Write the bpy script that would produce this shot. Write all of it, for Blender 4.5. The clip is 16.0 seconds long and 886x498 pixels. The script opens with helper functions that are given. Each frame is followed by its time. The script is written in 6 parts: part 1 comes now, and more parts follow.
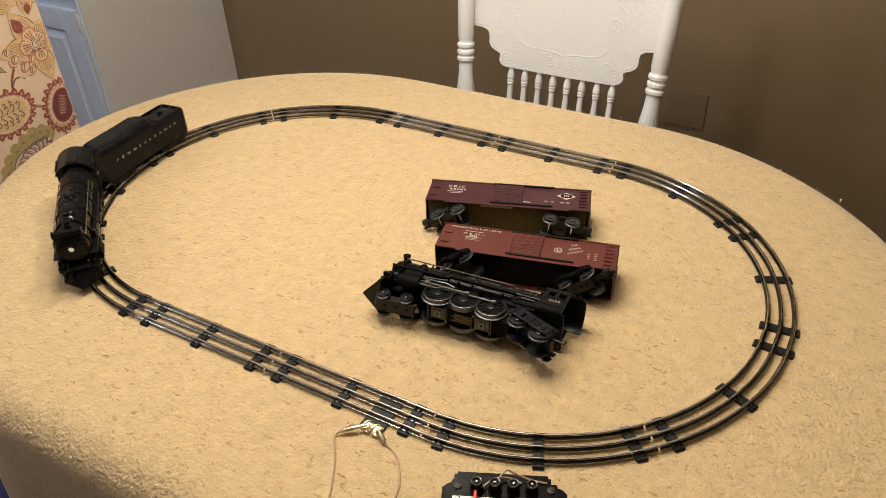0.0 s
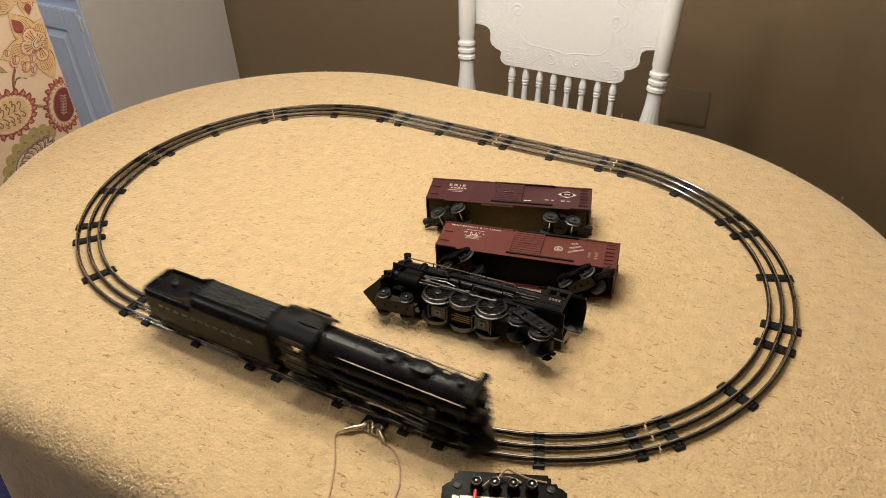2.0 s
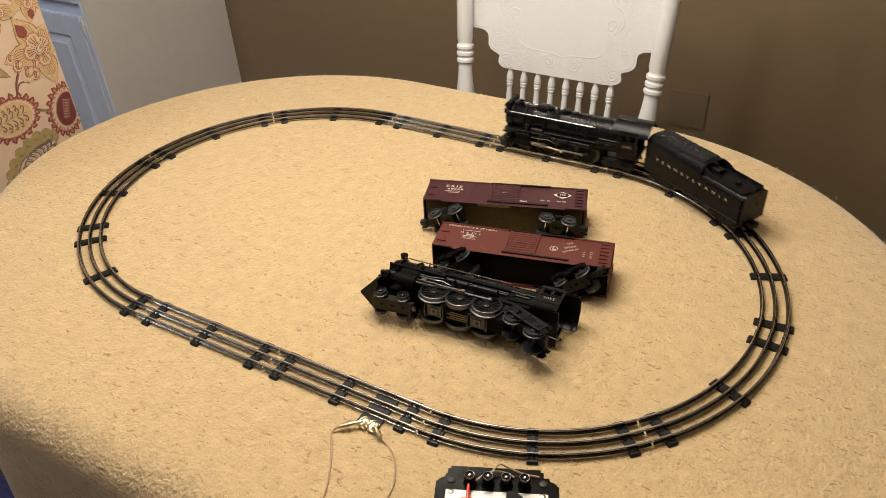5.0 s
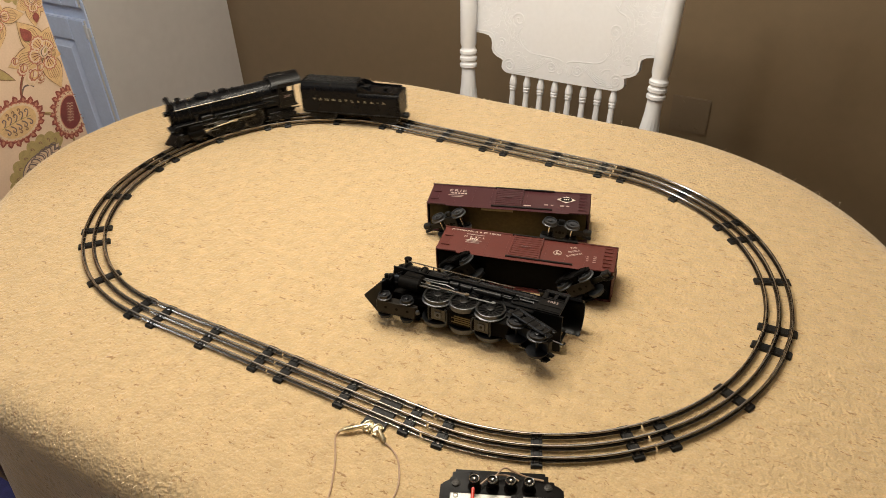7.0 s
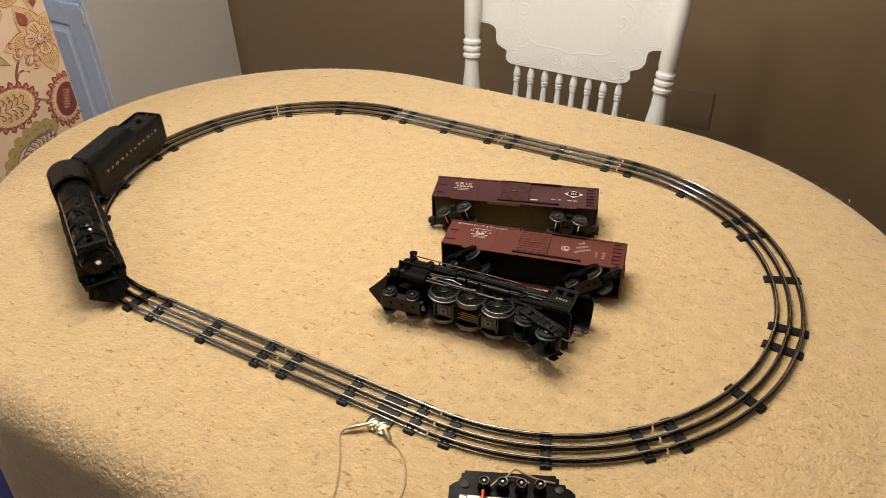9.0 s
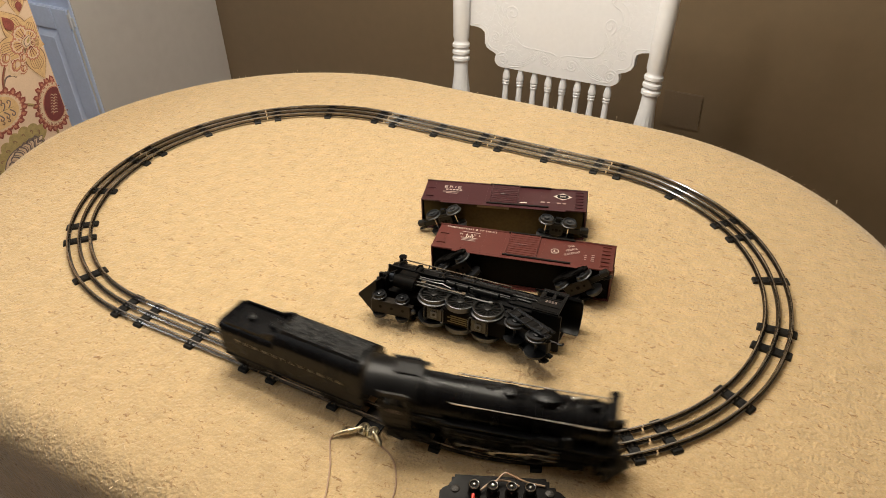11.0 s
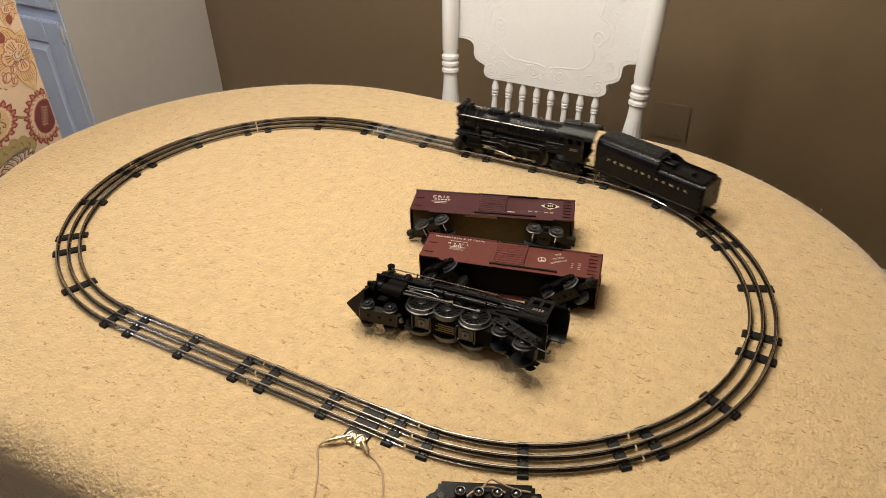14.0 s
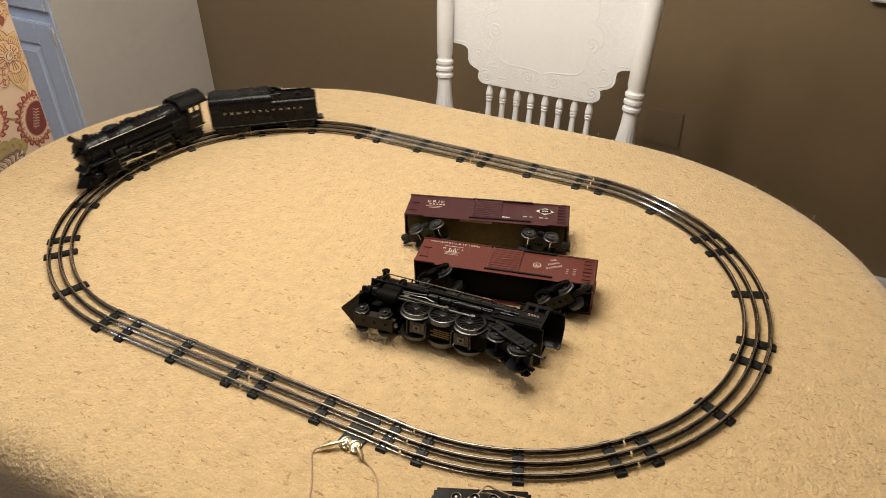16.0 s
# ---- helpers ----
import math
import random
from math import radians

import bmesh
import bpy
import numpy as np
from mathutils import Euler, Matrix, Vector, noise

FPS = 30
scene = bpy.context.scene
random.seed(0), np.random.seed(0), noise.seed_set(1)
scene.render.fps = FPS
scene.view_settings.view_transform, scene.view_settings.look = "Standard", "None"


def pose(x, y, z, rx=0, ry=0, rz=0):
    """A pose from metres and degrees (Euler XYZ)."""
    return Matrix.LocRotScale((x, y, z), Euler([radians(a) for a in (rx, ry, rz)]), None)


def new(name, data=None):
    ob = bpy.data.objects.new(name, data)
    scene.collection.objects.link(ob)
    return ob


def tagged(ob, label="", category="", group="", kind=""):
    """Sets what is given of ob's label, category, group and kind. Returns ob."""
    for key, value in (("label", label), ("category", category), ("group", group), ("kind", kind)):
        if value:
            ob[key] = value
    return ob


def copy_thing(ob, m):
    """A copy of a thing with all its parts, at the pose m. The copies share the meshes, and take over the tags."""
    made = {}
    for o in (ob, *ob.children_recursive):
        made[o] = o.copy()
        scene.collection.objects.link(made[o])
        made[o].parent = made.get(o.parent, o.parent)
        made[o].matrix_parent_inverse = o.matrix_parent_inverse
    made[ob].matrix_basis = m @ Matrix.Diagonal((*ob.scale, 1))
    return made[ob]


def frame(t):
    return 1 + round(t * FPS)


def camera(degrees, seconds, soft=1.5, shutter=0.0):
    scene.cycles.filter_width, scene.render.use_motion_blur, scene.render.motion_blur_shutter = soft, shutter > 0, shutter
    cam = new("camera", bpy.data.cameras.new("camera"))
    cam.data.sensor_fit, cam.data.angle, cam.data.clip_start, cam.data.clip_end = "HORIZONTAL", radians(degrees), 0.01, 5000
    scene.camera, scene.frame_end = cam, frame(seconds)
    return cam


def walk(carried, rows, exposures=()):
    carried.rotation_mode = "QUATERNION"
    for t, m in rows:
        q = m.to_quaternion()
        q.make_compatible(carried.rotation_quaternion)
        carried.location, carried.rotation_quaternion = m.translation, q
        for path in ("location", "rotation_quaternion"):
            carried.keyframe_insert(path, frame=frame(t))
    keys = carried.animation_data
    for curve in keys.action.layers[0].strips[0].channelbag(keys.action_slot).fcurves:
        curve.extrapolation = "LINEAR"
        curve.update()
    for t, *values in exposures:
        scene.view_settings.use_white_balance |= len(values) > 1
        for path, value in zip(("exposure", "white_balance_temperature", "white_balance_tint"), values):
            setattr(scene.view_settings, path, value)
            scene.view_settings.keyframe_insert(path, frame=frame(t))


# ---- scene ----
# ---------------------------------------------------------------- camera
cam = camera(61.54, 16.0, soft=0.6, shutter=0.5)
PATH = [
    (0.0, 0.5236, -0.7879, 1.4156, 53.881, 1.858, 28.870),
    (0.5, 0.5271, -0.7872, 1.4158, 53.832, 2.043, 28.933),
    (1.0, 0.5281, -0.7894, 1.4169, 53.860, 2.129, 29.020),
    (1.5, 0.5256, -0.7873, 1.4175, 53.850, 2.117, 29.028),
    (2.0, 0.5260, -0.7851, 1.4155, 53.758, 2.115, 28.958),
    (2.5, 0.5257, -0.7848, 1.4141, 53.618, 2.153, 28.899),
    (3.0, 0.5284, -0.7853, 1.4130, 53.501, 2.264, 28.959),
    (3.5, 0.5327, -0.7867, 1.4140, 53.506, 2.423, 29.002),
    (4.0, 0.5425, -0.7892, 1.4153, 53.755, 2.565, 29.030),
    (6.5, 0.5380, -0.7940, 1.4169, 54.412, 2.184, 29.217),
    (7.0, 0.5379, -0.7956, 1.4158, 54.533, 2.254, 29.245),
    (7.5, 0.5287, -0.7912, 1.4140, 54.390, 2.136, 29.176),
    (8.0, 0.5180, -0.7878, 1.4131, 54.081, 1.980, 29.230),
    (8.5, 0.5143, -0.7863, 1.4113, 53.821, 1.760, 29.309),
    (9.0, 0.5146, -0.7874, 1.4107, 53.752, 1.524, 29.213),
    (11.5, 0.5192, -0.7850, 1.4110, 54.000, 1.500, 28.403),
    (12.0, 0.5231, -0.7858, 1.4109, 54.046, 1.548, 28.473),
    (12.5, 0.5285, -0.7887, 1.4121, 54.178, 1.629, 28.481),
    (13.0, 0.5362, -0.7914, 1.4124, 54.391, 1.766, 28.532),
    (13.5, 0.5380, -0.7922, 1.4128, 54.643, 1.755, 28.390),
    (14.0, 0.5280, -0.7882, 1.4116, 54.865, 1.418, 27.945),
    (14.5, 0.5188, -0.7863, 1.4109, 55.186, 1.000, 27.710),
    (15.0, 0.5139, -0.7873, 1.4113, 55.263, 0.785, 27.646),
    (15.5, 0.5157, -0.7859, 1.4108, 55.229, 0.865, 27.587),
    (16.0, 0.5220, -0.7889, 1.4107, 55.214, 0.802, 27.526),
]
walk(cam, [(t, pose(*p)) for t, *p in PATH])

# ---------------------------------------------------------------- light
scene.view_settings.exposure = 0.0
world = bpy.data.worlds.new("room_air")
scene.world = world
world.use_nodes = True
world.node_tree.nodes["Background"].inputs[0].default_value = (1.0, 0.9, 0.78, 1)
world.node_tree.nodes["Background"].inputs[1].default_value = 0.05


def bulb(x, y, z, watts, radius, colour):
    lamp = bpy.data.lights.new("bulb", "POINT")
    lamp.energy, lamp.shadow_soft_size, lamp.color = watts, radius, colour
    ob = new("bulb", lamp)
    ob.location = (x, y, z)
    return ob


# the chandelier over the table: five bulbs round a ring
for k in range(5):
    a = radians(20 + 72 * k)
    bulb(-0.09 + 0.24 * math.cos(a), 0.03 + 0.24 * math.sin(a), 1.80, 11.8, 0.045, (1.0, 0.915, 0.775))
# an unseen cool fill lamp, added to brighten the cabinet's blue front
bulb(-1.75, -1.1, 2.2, 26.0, 0.12, (0.86, 0.93, 1.0))


# ---------------------------------------------------------------- materials
def mat(name, base, rough=0.6, metal=0.0, vary=0.15, scale=40.0, bump=0.0, bump_scale=300.0, tint=None, coat=0.0, sheen=0.0, emit=0.0, spec=0.5):
    """A surface with two scales of colour change, roughness change and fine relief, in object space."""
    m = bpy.data.materials.new(name)
    m.use_nodes = True
    nt = m.node_tree
    b = nt.nodes["Principled BSDF"]
    co = nt.nodes.new("ShaderNodeTexCoord").outputs["Object"]
    n1 = nt.nodes.new("ShaderNodeTexNoise")
    n1.inputs["Scale"].default_value, n1.inputs["Detail"].default_value = scale, 5
    nt.links.new(co, n1.inputs["Vector"])
    n2 = nt.nodes.new("ShaderNodeTexNoise")
    n2.inputs["Scale"].default_value, n2.inputs["Detail"].default_value = scale * 9, 3
    nt.links.new(co, n2.inputs["Vector"])
    add = nt.nodes.new("ShaderNodeMath")
    add.operation = "ADD"
    nt.links.new(n1.outputs["Fac"], add.inputs[0])
    nt.links.new(n2.outputs["Fac"], add.inputs[1])
    rng = nt.nodes.new("ShaderNodeMapRange")
    rng.inputs["From Min"].default_value, rng.inputs["From Max"].default_value = 0.65, 1.35
    nt.links.new(add.outputs[0], rng.inputs["Value"])
    mix = nt.nodes.new("ShaderNodeMix")
    mix.data_type = "RGBA"
    lo = tint or tuple(c * (1 - vary) for c in base)
    hi = tuple(min(1, c * (1 + vary)) for c in base)
    mix.inputs["A"].default_value, mix.inputs["B"].default_value = (*lo, 1), (*hi, 1)
    nt.links.new(rng.outputs[0], mix.inputs["Factor"])
    nt.links.new(mix.outputs["Result"], b.inputs["Base Color"])
    rr = nt.nodes.new("ShaderNodeMapRange")
    rr.inputs["To Min"].default_value, rr.inputs["To Max"].default_value = max(0.03, rough - 0.1), min(1, rough + 0.1)
    nt.links.new(n1.outputs["Fac"], rr.inputs["Value"])
    nt.links.new(rr.outputs[0], b.inputs["Roughness"])
    b.inputs["Metallic"].default_value = metal
    b.inputs["Coat Weight"].default_value = coat
    b.inputs["Specular IOR Level"].default_value = spec
    b.inputs["Sheen Weight"].default_value = sheen
    if emit:
        b.inputs["Emission Color"].default_value = (*base, 1)
        b.inputs["Emission Strength"].default_value = emit
    if bump:
        nb = nt.nodes.new("ShaderNodeTexNoise")
        nb.inputs["Scale"].default_value, nb.inputs["Detail"].default_value = bump_scale, 4
        nt.links.new(co, nb.inputs["Vector"])
        bp = nt.nodes.new("ShaderNodeBump")
        bp.inputs["Strength"].default_value, bp.inputs["Distance"].default_value = bump, 0.002
        nt.links.new(nb.outputs["Fac"], bp.inputs["Height"])
        nt.links.new(bp.outputs["Normal"], b.inputs["Normal"])
    return m


def felt_material():
    """Cream felt with a matted nap and short brown flecks."""
    m = mat("cream_felt", (0.528, 0.376, 0.197), 0.95, vary=0.17, scale=55, sheen=0.36)
    nt = m.node_tree
    b = nt.nodes["Principled BSDF"]
    co = nt.nodes["Texture Coordinate"].outputs["Object"]
    base = b.inputs["Base Color"].links[0].from_socket
    for scale, stretch, turn, low, colour in ((44, 2.8, 0.5, 0.066, (0.25, 0.135, 0.05, 1)), (64, 2.6, -0.4, 0.074, (0.28, 0.155, 0.06, 1)), (90, 2.2, 0.9, 0.080, (0.34, 0.20, 0.08, 1)), (70, 1.6, 0.2, 0.055, (0.30, 0.165, 0.065, 1)), (76, 2.4, 1.3, 0.072, (0.33, 0.19, 0.08, 1)), (115, 1.8, -0.9, 0.085, (0.36, 0.215, 0.095, 1))):
        mp = nt.nodes.new("ShaderNodeMapping")
        mp.inputs["Rotation"].default_value = (0, 0, turn)
        mp.inputs["Scale"].default_value = (1, stretch, 1)
        nt.links.new(co, mp.inputs["Vector"])
        warp = nt.nodes.new("ShaderNodeTexNoise")
        warp.inputs["Scale"].default_value = 110
        nt.links.new(co, warp.inputs["Vector"])
        wm = nt.nodes.new("ShaderNodeVectorMath")
        wm.operation = "MULTIPLY_ADD"
        wm.inputs[1].default_value = (0.030, 0.030, 0.0)
        nt.links.new(warp.outputs["Color"], wm.inputs[0])
        nt.links.new(mp.outputs[0], wm.inputs[2])
        v = nt.nodes.new("ShaderNodeTexVoronoi")
        v.inputs["Scale"].default_value = scale
        nt.links.new(wm.outputs[0], v.inputs["Vector"])
        # only some cells carry a fleck
        sep = nt.nodes.new("ShaderNodeSeparateColor")
        nt.links.new(v.outputs["Color"], sep.inputs[0])
        size = nt.nodes.new("ShaderNodeMapRange")
        size.inputs["From Min"].default_value, size.inputs["From Max"].default_value = 0.25, 1.0
        size.inputs["To Min"].default_value, size.inputs["To Max"].default_value = 0.0, low * 3.4
        nt.links.new(sep.outputs[0], size.inputs["Value"])
        sub = nt.nodes.new("ShaderNodeMath")
        sub.operation = "SUBTRACT"
        nt.links.new(size.outputs[0], sub.inputs[0])
        nt.links.new(v.outputs["Distance"], sub.inputs[1])
        r = nt.nodes.new("ShaderNodeMapRange")
        r.inputs["From Min"].default_value, r.inputs["From Max"].default_value = 0.0, 0.07
        r.inputs["To Max"].default_value = 0.78
        nt.links.new(sub.outputs[0], r.inputs["Value"])
        mx = nt.nodes.new("ShaderNodeMix")
        mx.data_type = "RGBA"
        mx.inputs["B"].default_value = colour
        nt.links.new(r.outputs[0], mx.inputs["Factor"])
        nt.links.new(base, mx.inputs["A"])
        base = mx.outputs["Result"]
    nt.links.new(base, b.inputs["Base Color"])
    add = None
    for scale, weight in ((60, 0.6), (130, 1.2), (240, 0.8)):
        n = nt.nodes.new("ShaderNodeTexNoise")
        n.inputs["Scale"].default_value, n.inputs["Detail"].default_value = scale, 3
        nt.links.new(co, n.inputs["Vector"])
        k = nt.nodes.new("ShaderNodeMath")
        k.operation = "MULTIPLY_ADD"
        k.inputs[1].default_value = weight
        nt.links.new(n.outputs["Fac"], k.inputs[0])
        if add:
            nt.links.new(add, k.inputs[2])
        add = k.outputs[0]
    bp = nt.nodes.new("ShaderNodeBump")
    bp.inputs["Strength"].default_value, bp.inputs["Distance"].default_value = 1.0, 0.0026
    nt.links.new(add, bp.inputs["Height"])
    nt.links.new(bp.outputs["Normal"], b.inputs["Normal"])
    return m


def wood_material():
    m = mat("dark_floorboards", (0.13, 0.07, 0.035), 0.4, vary=0.35, scale=6)
    return m


FELT = felt_material()
WALL = mat("brown_wall_paint", (0.212, 0.152, 0.090), 0.5, vary=0.05, scale=3, bump=0.12, bump_scale=220)
WALL_PLATE = mat("brown_plate_paint", (0.19, 0.139, 0.089), 0.32, vary=0.05, scale=20)
SIDE_PAINT = mat("grey_white_paint", (0.63, 0.61, 0.60), 0.5, vary=0.04, scale=3, bump=0.05, bump_scale=150)
BLUE_PAINT = mat("light_blue_paint", (0.58, 0.665, 0.86), 0.35, vary=0.06, scale=10)
CEIL_PAINT = mat("white_ceiling_paint", (0.75, 0.72, 0.66), 0.8, vary=0.03, scale=3)
FLOOR_WOOD = wood_material()
RUG = mat("blue_rug", (0.06, 0.06, 0.2), 0.95, vary=0.3, scale=60, bump=0.5, bump_scale=400)
WHITE_PAINT = mat("white_gloss_paint", (0.655, 0.660, 0.685), 0.38, vary=0.03, scale=12, coat=0.2)
FABRIC = mat("cream_linen", (0.605, 0.455, 0.335), 0.9, vary=0.06, scale=30, bump=0.4, bump_scale=900)
PR_RED = mat("print_red", (0.23, 0.062, 0.050), 0.9, vary=0.35, scale=120)
PR_ROSE = mat("print_rose", (0.40, 0.17, 0.115), 0.9, vary=0.3, scale=120)
PR_GOLD = mat("print_gold", (0.55, 0.37, 0.19), 0.9, vary=0.2, scale=120)
PR_OLIVE = mat("print_olive", (0.33, 0.255, 0.11), 0.9, vary=0.25, scale=120)
PR_SLATE = mat("print_slate", (0.15, 0.11, 0.105), 0.9, vary=0.25, scale=120)
PR_BROWN = mat("print_brown", (0.22, 0.13, 0.075), 0.9, vary=0.25, scale=120)
PR_WINE = mat("print_wine", (0.15, 0.035, 0.035), 0.9, vary=0.25, scale=120)
PR_BEIGE = mat("print_beige", (0.56, 0.42, 0.29), 0.9, vary=0.15, scale=120)


def rail_material(name, head, dull):
    """Tinplate worn bright on the running head. Web and foot, which the wheels never touch, are darker: tarnish, with
    their shade put into the colour.
    """
    m = mat(name, head, 0.18, 1.0, vary=0.15, scale=90, tint=dull)
    nt = m.node_tree
    b = nt.nodes["Principled BSDF"]
    worn = b.inputs["Base Color"].links[0].from_socket
    sep = nt.nodes.new("ShaderNodeSeparateXYZ")
    nt.links.new(nt.nodes["Texture Coordinate"].outputs["Object"], sep.inputs[0])
    up = nt.nodes.new("ShaderNodeMapRange")
    up.inputs["From Min"].default_value, up.inputs["From Max"].default_value = 0.0082, 0.0096
    nt.links.new(sep.outputs["Z"], up.inputs["Value"])
    mx = nt.nodes.new("ShaderNodeMix")
    mx.data_type = "RGBA"
    mx.inputs["A"].default_value = (*(0.8 * c for c in dull), 1)
    nt.links.new(up.outputs[0], mx.inputs["Factor"])
    nt.links.new(worn, mx.inputs["B"])
    nt.links.new(mx.outputs["Result"], b.inputs["Base Color"])
    return m


RAIL = rail_material("worn_tinplate", (0.74, 0.725, 0.70), (0.44, 0.42, 0.395))
RAIL_OLD = rail_material("tarnished_tinplate", (0.55, 0.53, 0.50), (0.25, 0.225, 0.20))
TIE = mat("black_tinplate", (0.009, 0.0085, 0.008), 0.48, vary=0.4, scale=60, spec=0.25)
BLACK = mat("black_enamel", (0.0045, 0.0045, 0.005), 0.32, vary=0.4, scale=35, bump=0.06, bump_scale=500, spec=0.2)
BLACK_SHEEN = mat("satin_black_boiler", (0.0040, 0.0040, 0.0048), 0.27, vary=0.3, scale=25, spec=0.15, bump=0.05, bump_scale=260)
COAL = mat("moulded_coal", (0.006, 0.006, 0.006), 0.45, vary=0.4, scale=60, bump=0.8, bump_scale=240, spec=0.25)
STEEL = mat("nickel_steel", (0.62, 0.60, 0.56), 0.24, 1.0, vary=0.15, scale=50)
WHEEL_GREY = mat("grey_iron_wheel", (0.095, 0.098, 0.105), 0.38, 0.85, vary=0.25, scale=60)
IRON_WHEEL = mat("blackened_wheel", (0.045, 0.046, 0.05), 0.36, 0.85, vary=0.3, scale=60)
DARK_IRON = mat("sooty_iron", (0.013, 0.0125, 0.012), 0.38, 0.3, spec=0.3, vary=0.3, scale=60)
BRASS = mat("dull_brass", (0.72, 0.64, 0.46), 0.3, 1.0, vary=0.2, scale=60)
LENS = mat("headlight_lens", (1.0, 0.85, 0.62), 0.2, emit=0.4)
MAROON = mat("maroon_plastic", (0.050, 0.0115, 0.0155), 0.36, vary=0.12, scale=30, bump=0.04)
OXIDE = mat("red_oxide_plastic", (0.095, 0.0185, 0.014), 0.38, vary=0.12, scale=30, bump=0.04)
OLIVE_METAL = mat("olive_brown_steel", (0.066, 0.048, 0.018), 0.55, vary=0.25, scale=25, spec=0.12)
TYRE = mat("tyre_steel", (0.115, 0.12, 0.13), 0.36, 1.0, vary=0.2, scale=60)
DIM_GILT = mat("dim_gilt", (0.15, 0.115, 0.045), 0.5, 0.3, vary=0.6, scale=200)
DARK_METAL = mat("blackened_steel", (0.0040, 0.0034, 0.003), 0.6, vary=0.3, scale=25, spec=0.06)
BROWN_STEEL = mat("browned_steel", (0.022, 0.0185, 0.015), 0.42, 0.3, vary=0.35, scale=60, spec=0.3)
SHOE = mat("dull_shoe_steel", (0.07, 0.07, 0.068), 0.36, 0.9, vary=0.4, scale=90)
GEAR = mat("oily_steel_rods", (0.24, 0.24, 0.24), 0.46, 1.0, vary=0.3, scale=80)
TAB = mat("pale_olive_paint", (0.24, 0.19, 0.10), 0.5, vary=0.2, scale=60)
LETTER = mat("cream_lettering", (0.62, 0.55, 0.48), 0.6, vary=0.15, scale=200)
LETTER_MID = mat("rubbed_lettering", (0.48, 0.40, 0.35), 0.6, vary=0.2, scale=200)
LETTER_DIM = mat("faded_lettering", (0.36, 0.27, 0.24), 0.6, vary=0.2, scale=200)
GOLD = mat("gold_lettering", (0.40, 0.33, 0.21), 0.6, vary=0.15, scale=200)
BAKELITE = mat("black_bakelite", (0.0065, 0.0055, 0.005), 0.24, vary=0.3, scale=25, spec=0.03)
PLATE = mat("scratched_steel_plate", (0.33, 0.32, 0.30), 0.45, 0.7, vary=0.25, scale=70)
RED_KNOB = mat("red_plastic", (0.62, 0.035, 0.015), 0.3, vary=0.08, scale=40)
WIRE = mat("tan_wire", (0.36, 0.23, 0.14), 0.5, vary=0.2, scale=90)
FUZZ = mat("cream_fibre", (0.75, 0.62, 0.42), 0.95, vary=0.1, scale=50)


# ---------------------------------------------------------------- mesh tools
def part(name, bm, material, parent=None, label="", smooth=True):
    me = bpy.data.meshes.new(name)
    bmesh.ops.recalc_face_normals(bm, faces=bm.faces[:])
    bm.to_mesh(me)
    bm.free()
    me.materials.append(material)
    if smooth:
        me.shade_smooth()
        me.set_sharp_from_angle(angle=radians(35))
    ob = new(name, me)
    if parent:
        ob.parent = parent
    if label:
        ob["label"] = label
    return ob


def empty(name):
    ob = new(name)
    ob.empty_display_size = 0.05
    return ob


def box(bm, x0, x1, y0, y1, z0, z1, bevel=0.0, seg=1):
    r = bmesh.ops.create_cube(bm, size=1.0, matrix=Matrix.LocRotScale(((x0 + x1) / 2, (y0 + y1) / 2, (z0 + z1) / 2), None, (abs(x1 - x0), abs(y1 - y0), abs(z1 - z0))))
    if bevel:
        es = {e for v in r["verts"] for e in v.link_edges}
        bmesh.ops.bevel(bm, geom=list(es), offset=bevel, segments=seg, affect="EDGES", clamp_overlap=True)


def rod(bm, p, q, r0, r1=None, seg=10):
    p, q = Vector(p), Vector(q)
    d = q - p
    m = Matrix.Translation((p + q) / 2) @ d.to_track_quat("Z", "Y").to_matrix().to_4x4()
    bmesh.ops.create_cone(bm, cap_ends=True, segments=seg, radius1=r0, radius2=r0 if r1 is None else r1, depth=d.length, matrix=m)


def lathe(bm, profile, m=Matrix(), seg=20):
    """Turns (radius, height) pairs round z, then lays them by m."""
    rings = []
    for r, h in profile:
        rings.append([bm.verts.new(m @ Vector((max(r, 1e-5) * math.cos(2 * math.pi * k / seg), max(r, 1e-5) * math.sin(2 * math.pi * k / seg), h))) for k in range(seg)])
    for a, b in zip(rings, rings[1:]):
        for k in range(seg):
            bm.faces.new((a[k], a[(k + 1) % seg], b[(k + 1) % seg], b[k]))
    bm.faces.new(rings[0][::-1])
    bm.faces.new(rings[-1])


def annulus(bm, profile, m=Matrix(), seg=20):
    """Turns a closed loop of (radius, height) pairs round z into a ring."""
    rings = [[bm.verts.new(m @ Vector((r * math.cos(2 * math.pi * k / seg), r * math.sin(2 * math.pi * k / seg), h))) for k in range(seg)] for r, h in profile]
    for a, b in zip(rings, rings[1:] + rings[:1]):
        for k in range(seg):
            bm.faces.new((a[k], a[(k + 1) % seg], b[(k + 1) % seg], b[k]))


def prism(bm, pts, m, depth, bevel=0.0):
    """A flat outline in x, y, carried along z by depth, laid by m."""
    lo = [bm.verts.new(m @ Vector((x, y, 0))) for x, y in pts]
    hi = [bm.verts.new(m @ Vector((x, y, depth))) for x, y in pts]
    n = len(pts)
    top = bm.faces.new(hi)
    bm.faces.new(lo[::-1])
    for k in range(n):
        bm.faces.new((lo[k], lo[(k + 1) % n], hi[(k + 1) % n], hi[k]))
    if bevel:
        bmesh.ops.bevel(bm, geom=list(top.edges), offset=bevel, segments=2, affect="EDGES", clamp_overlap=True)


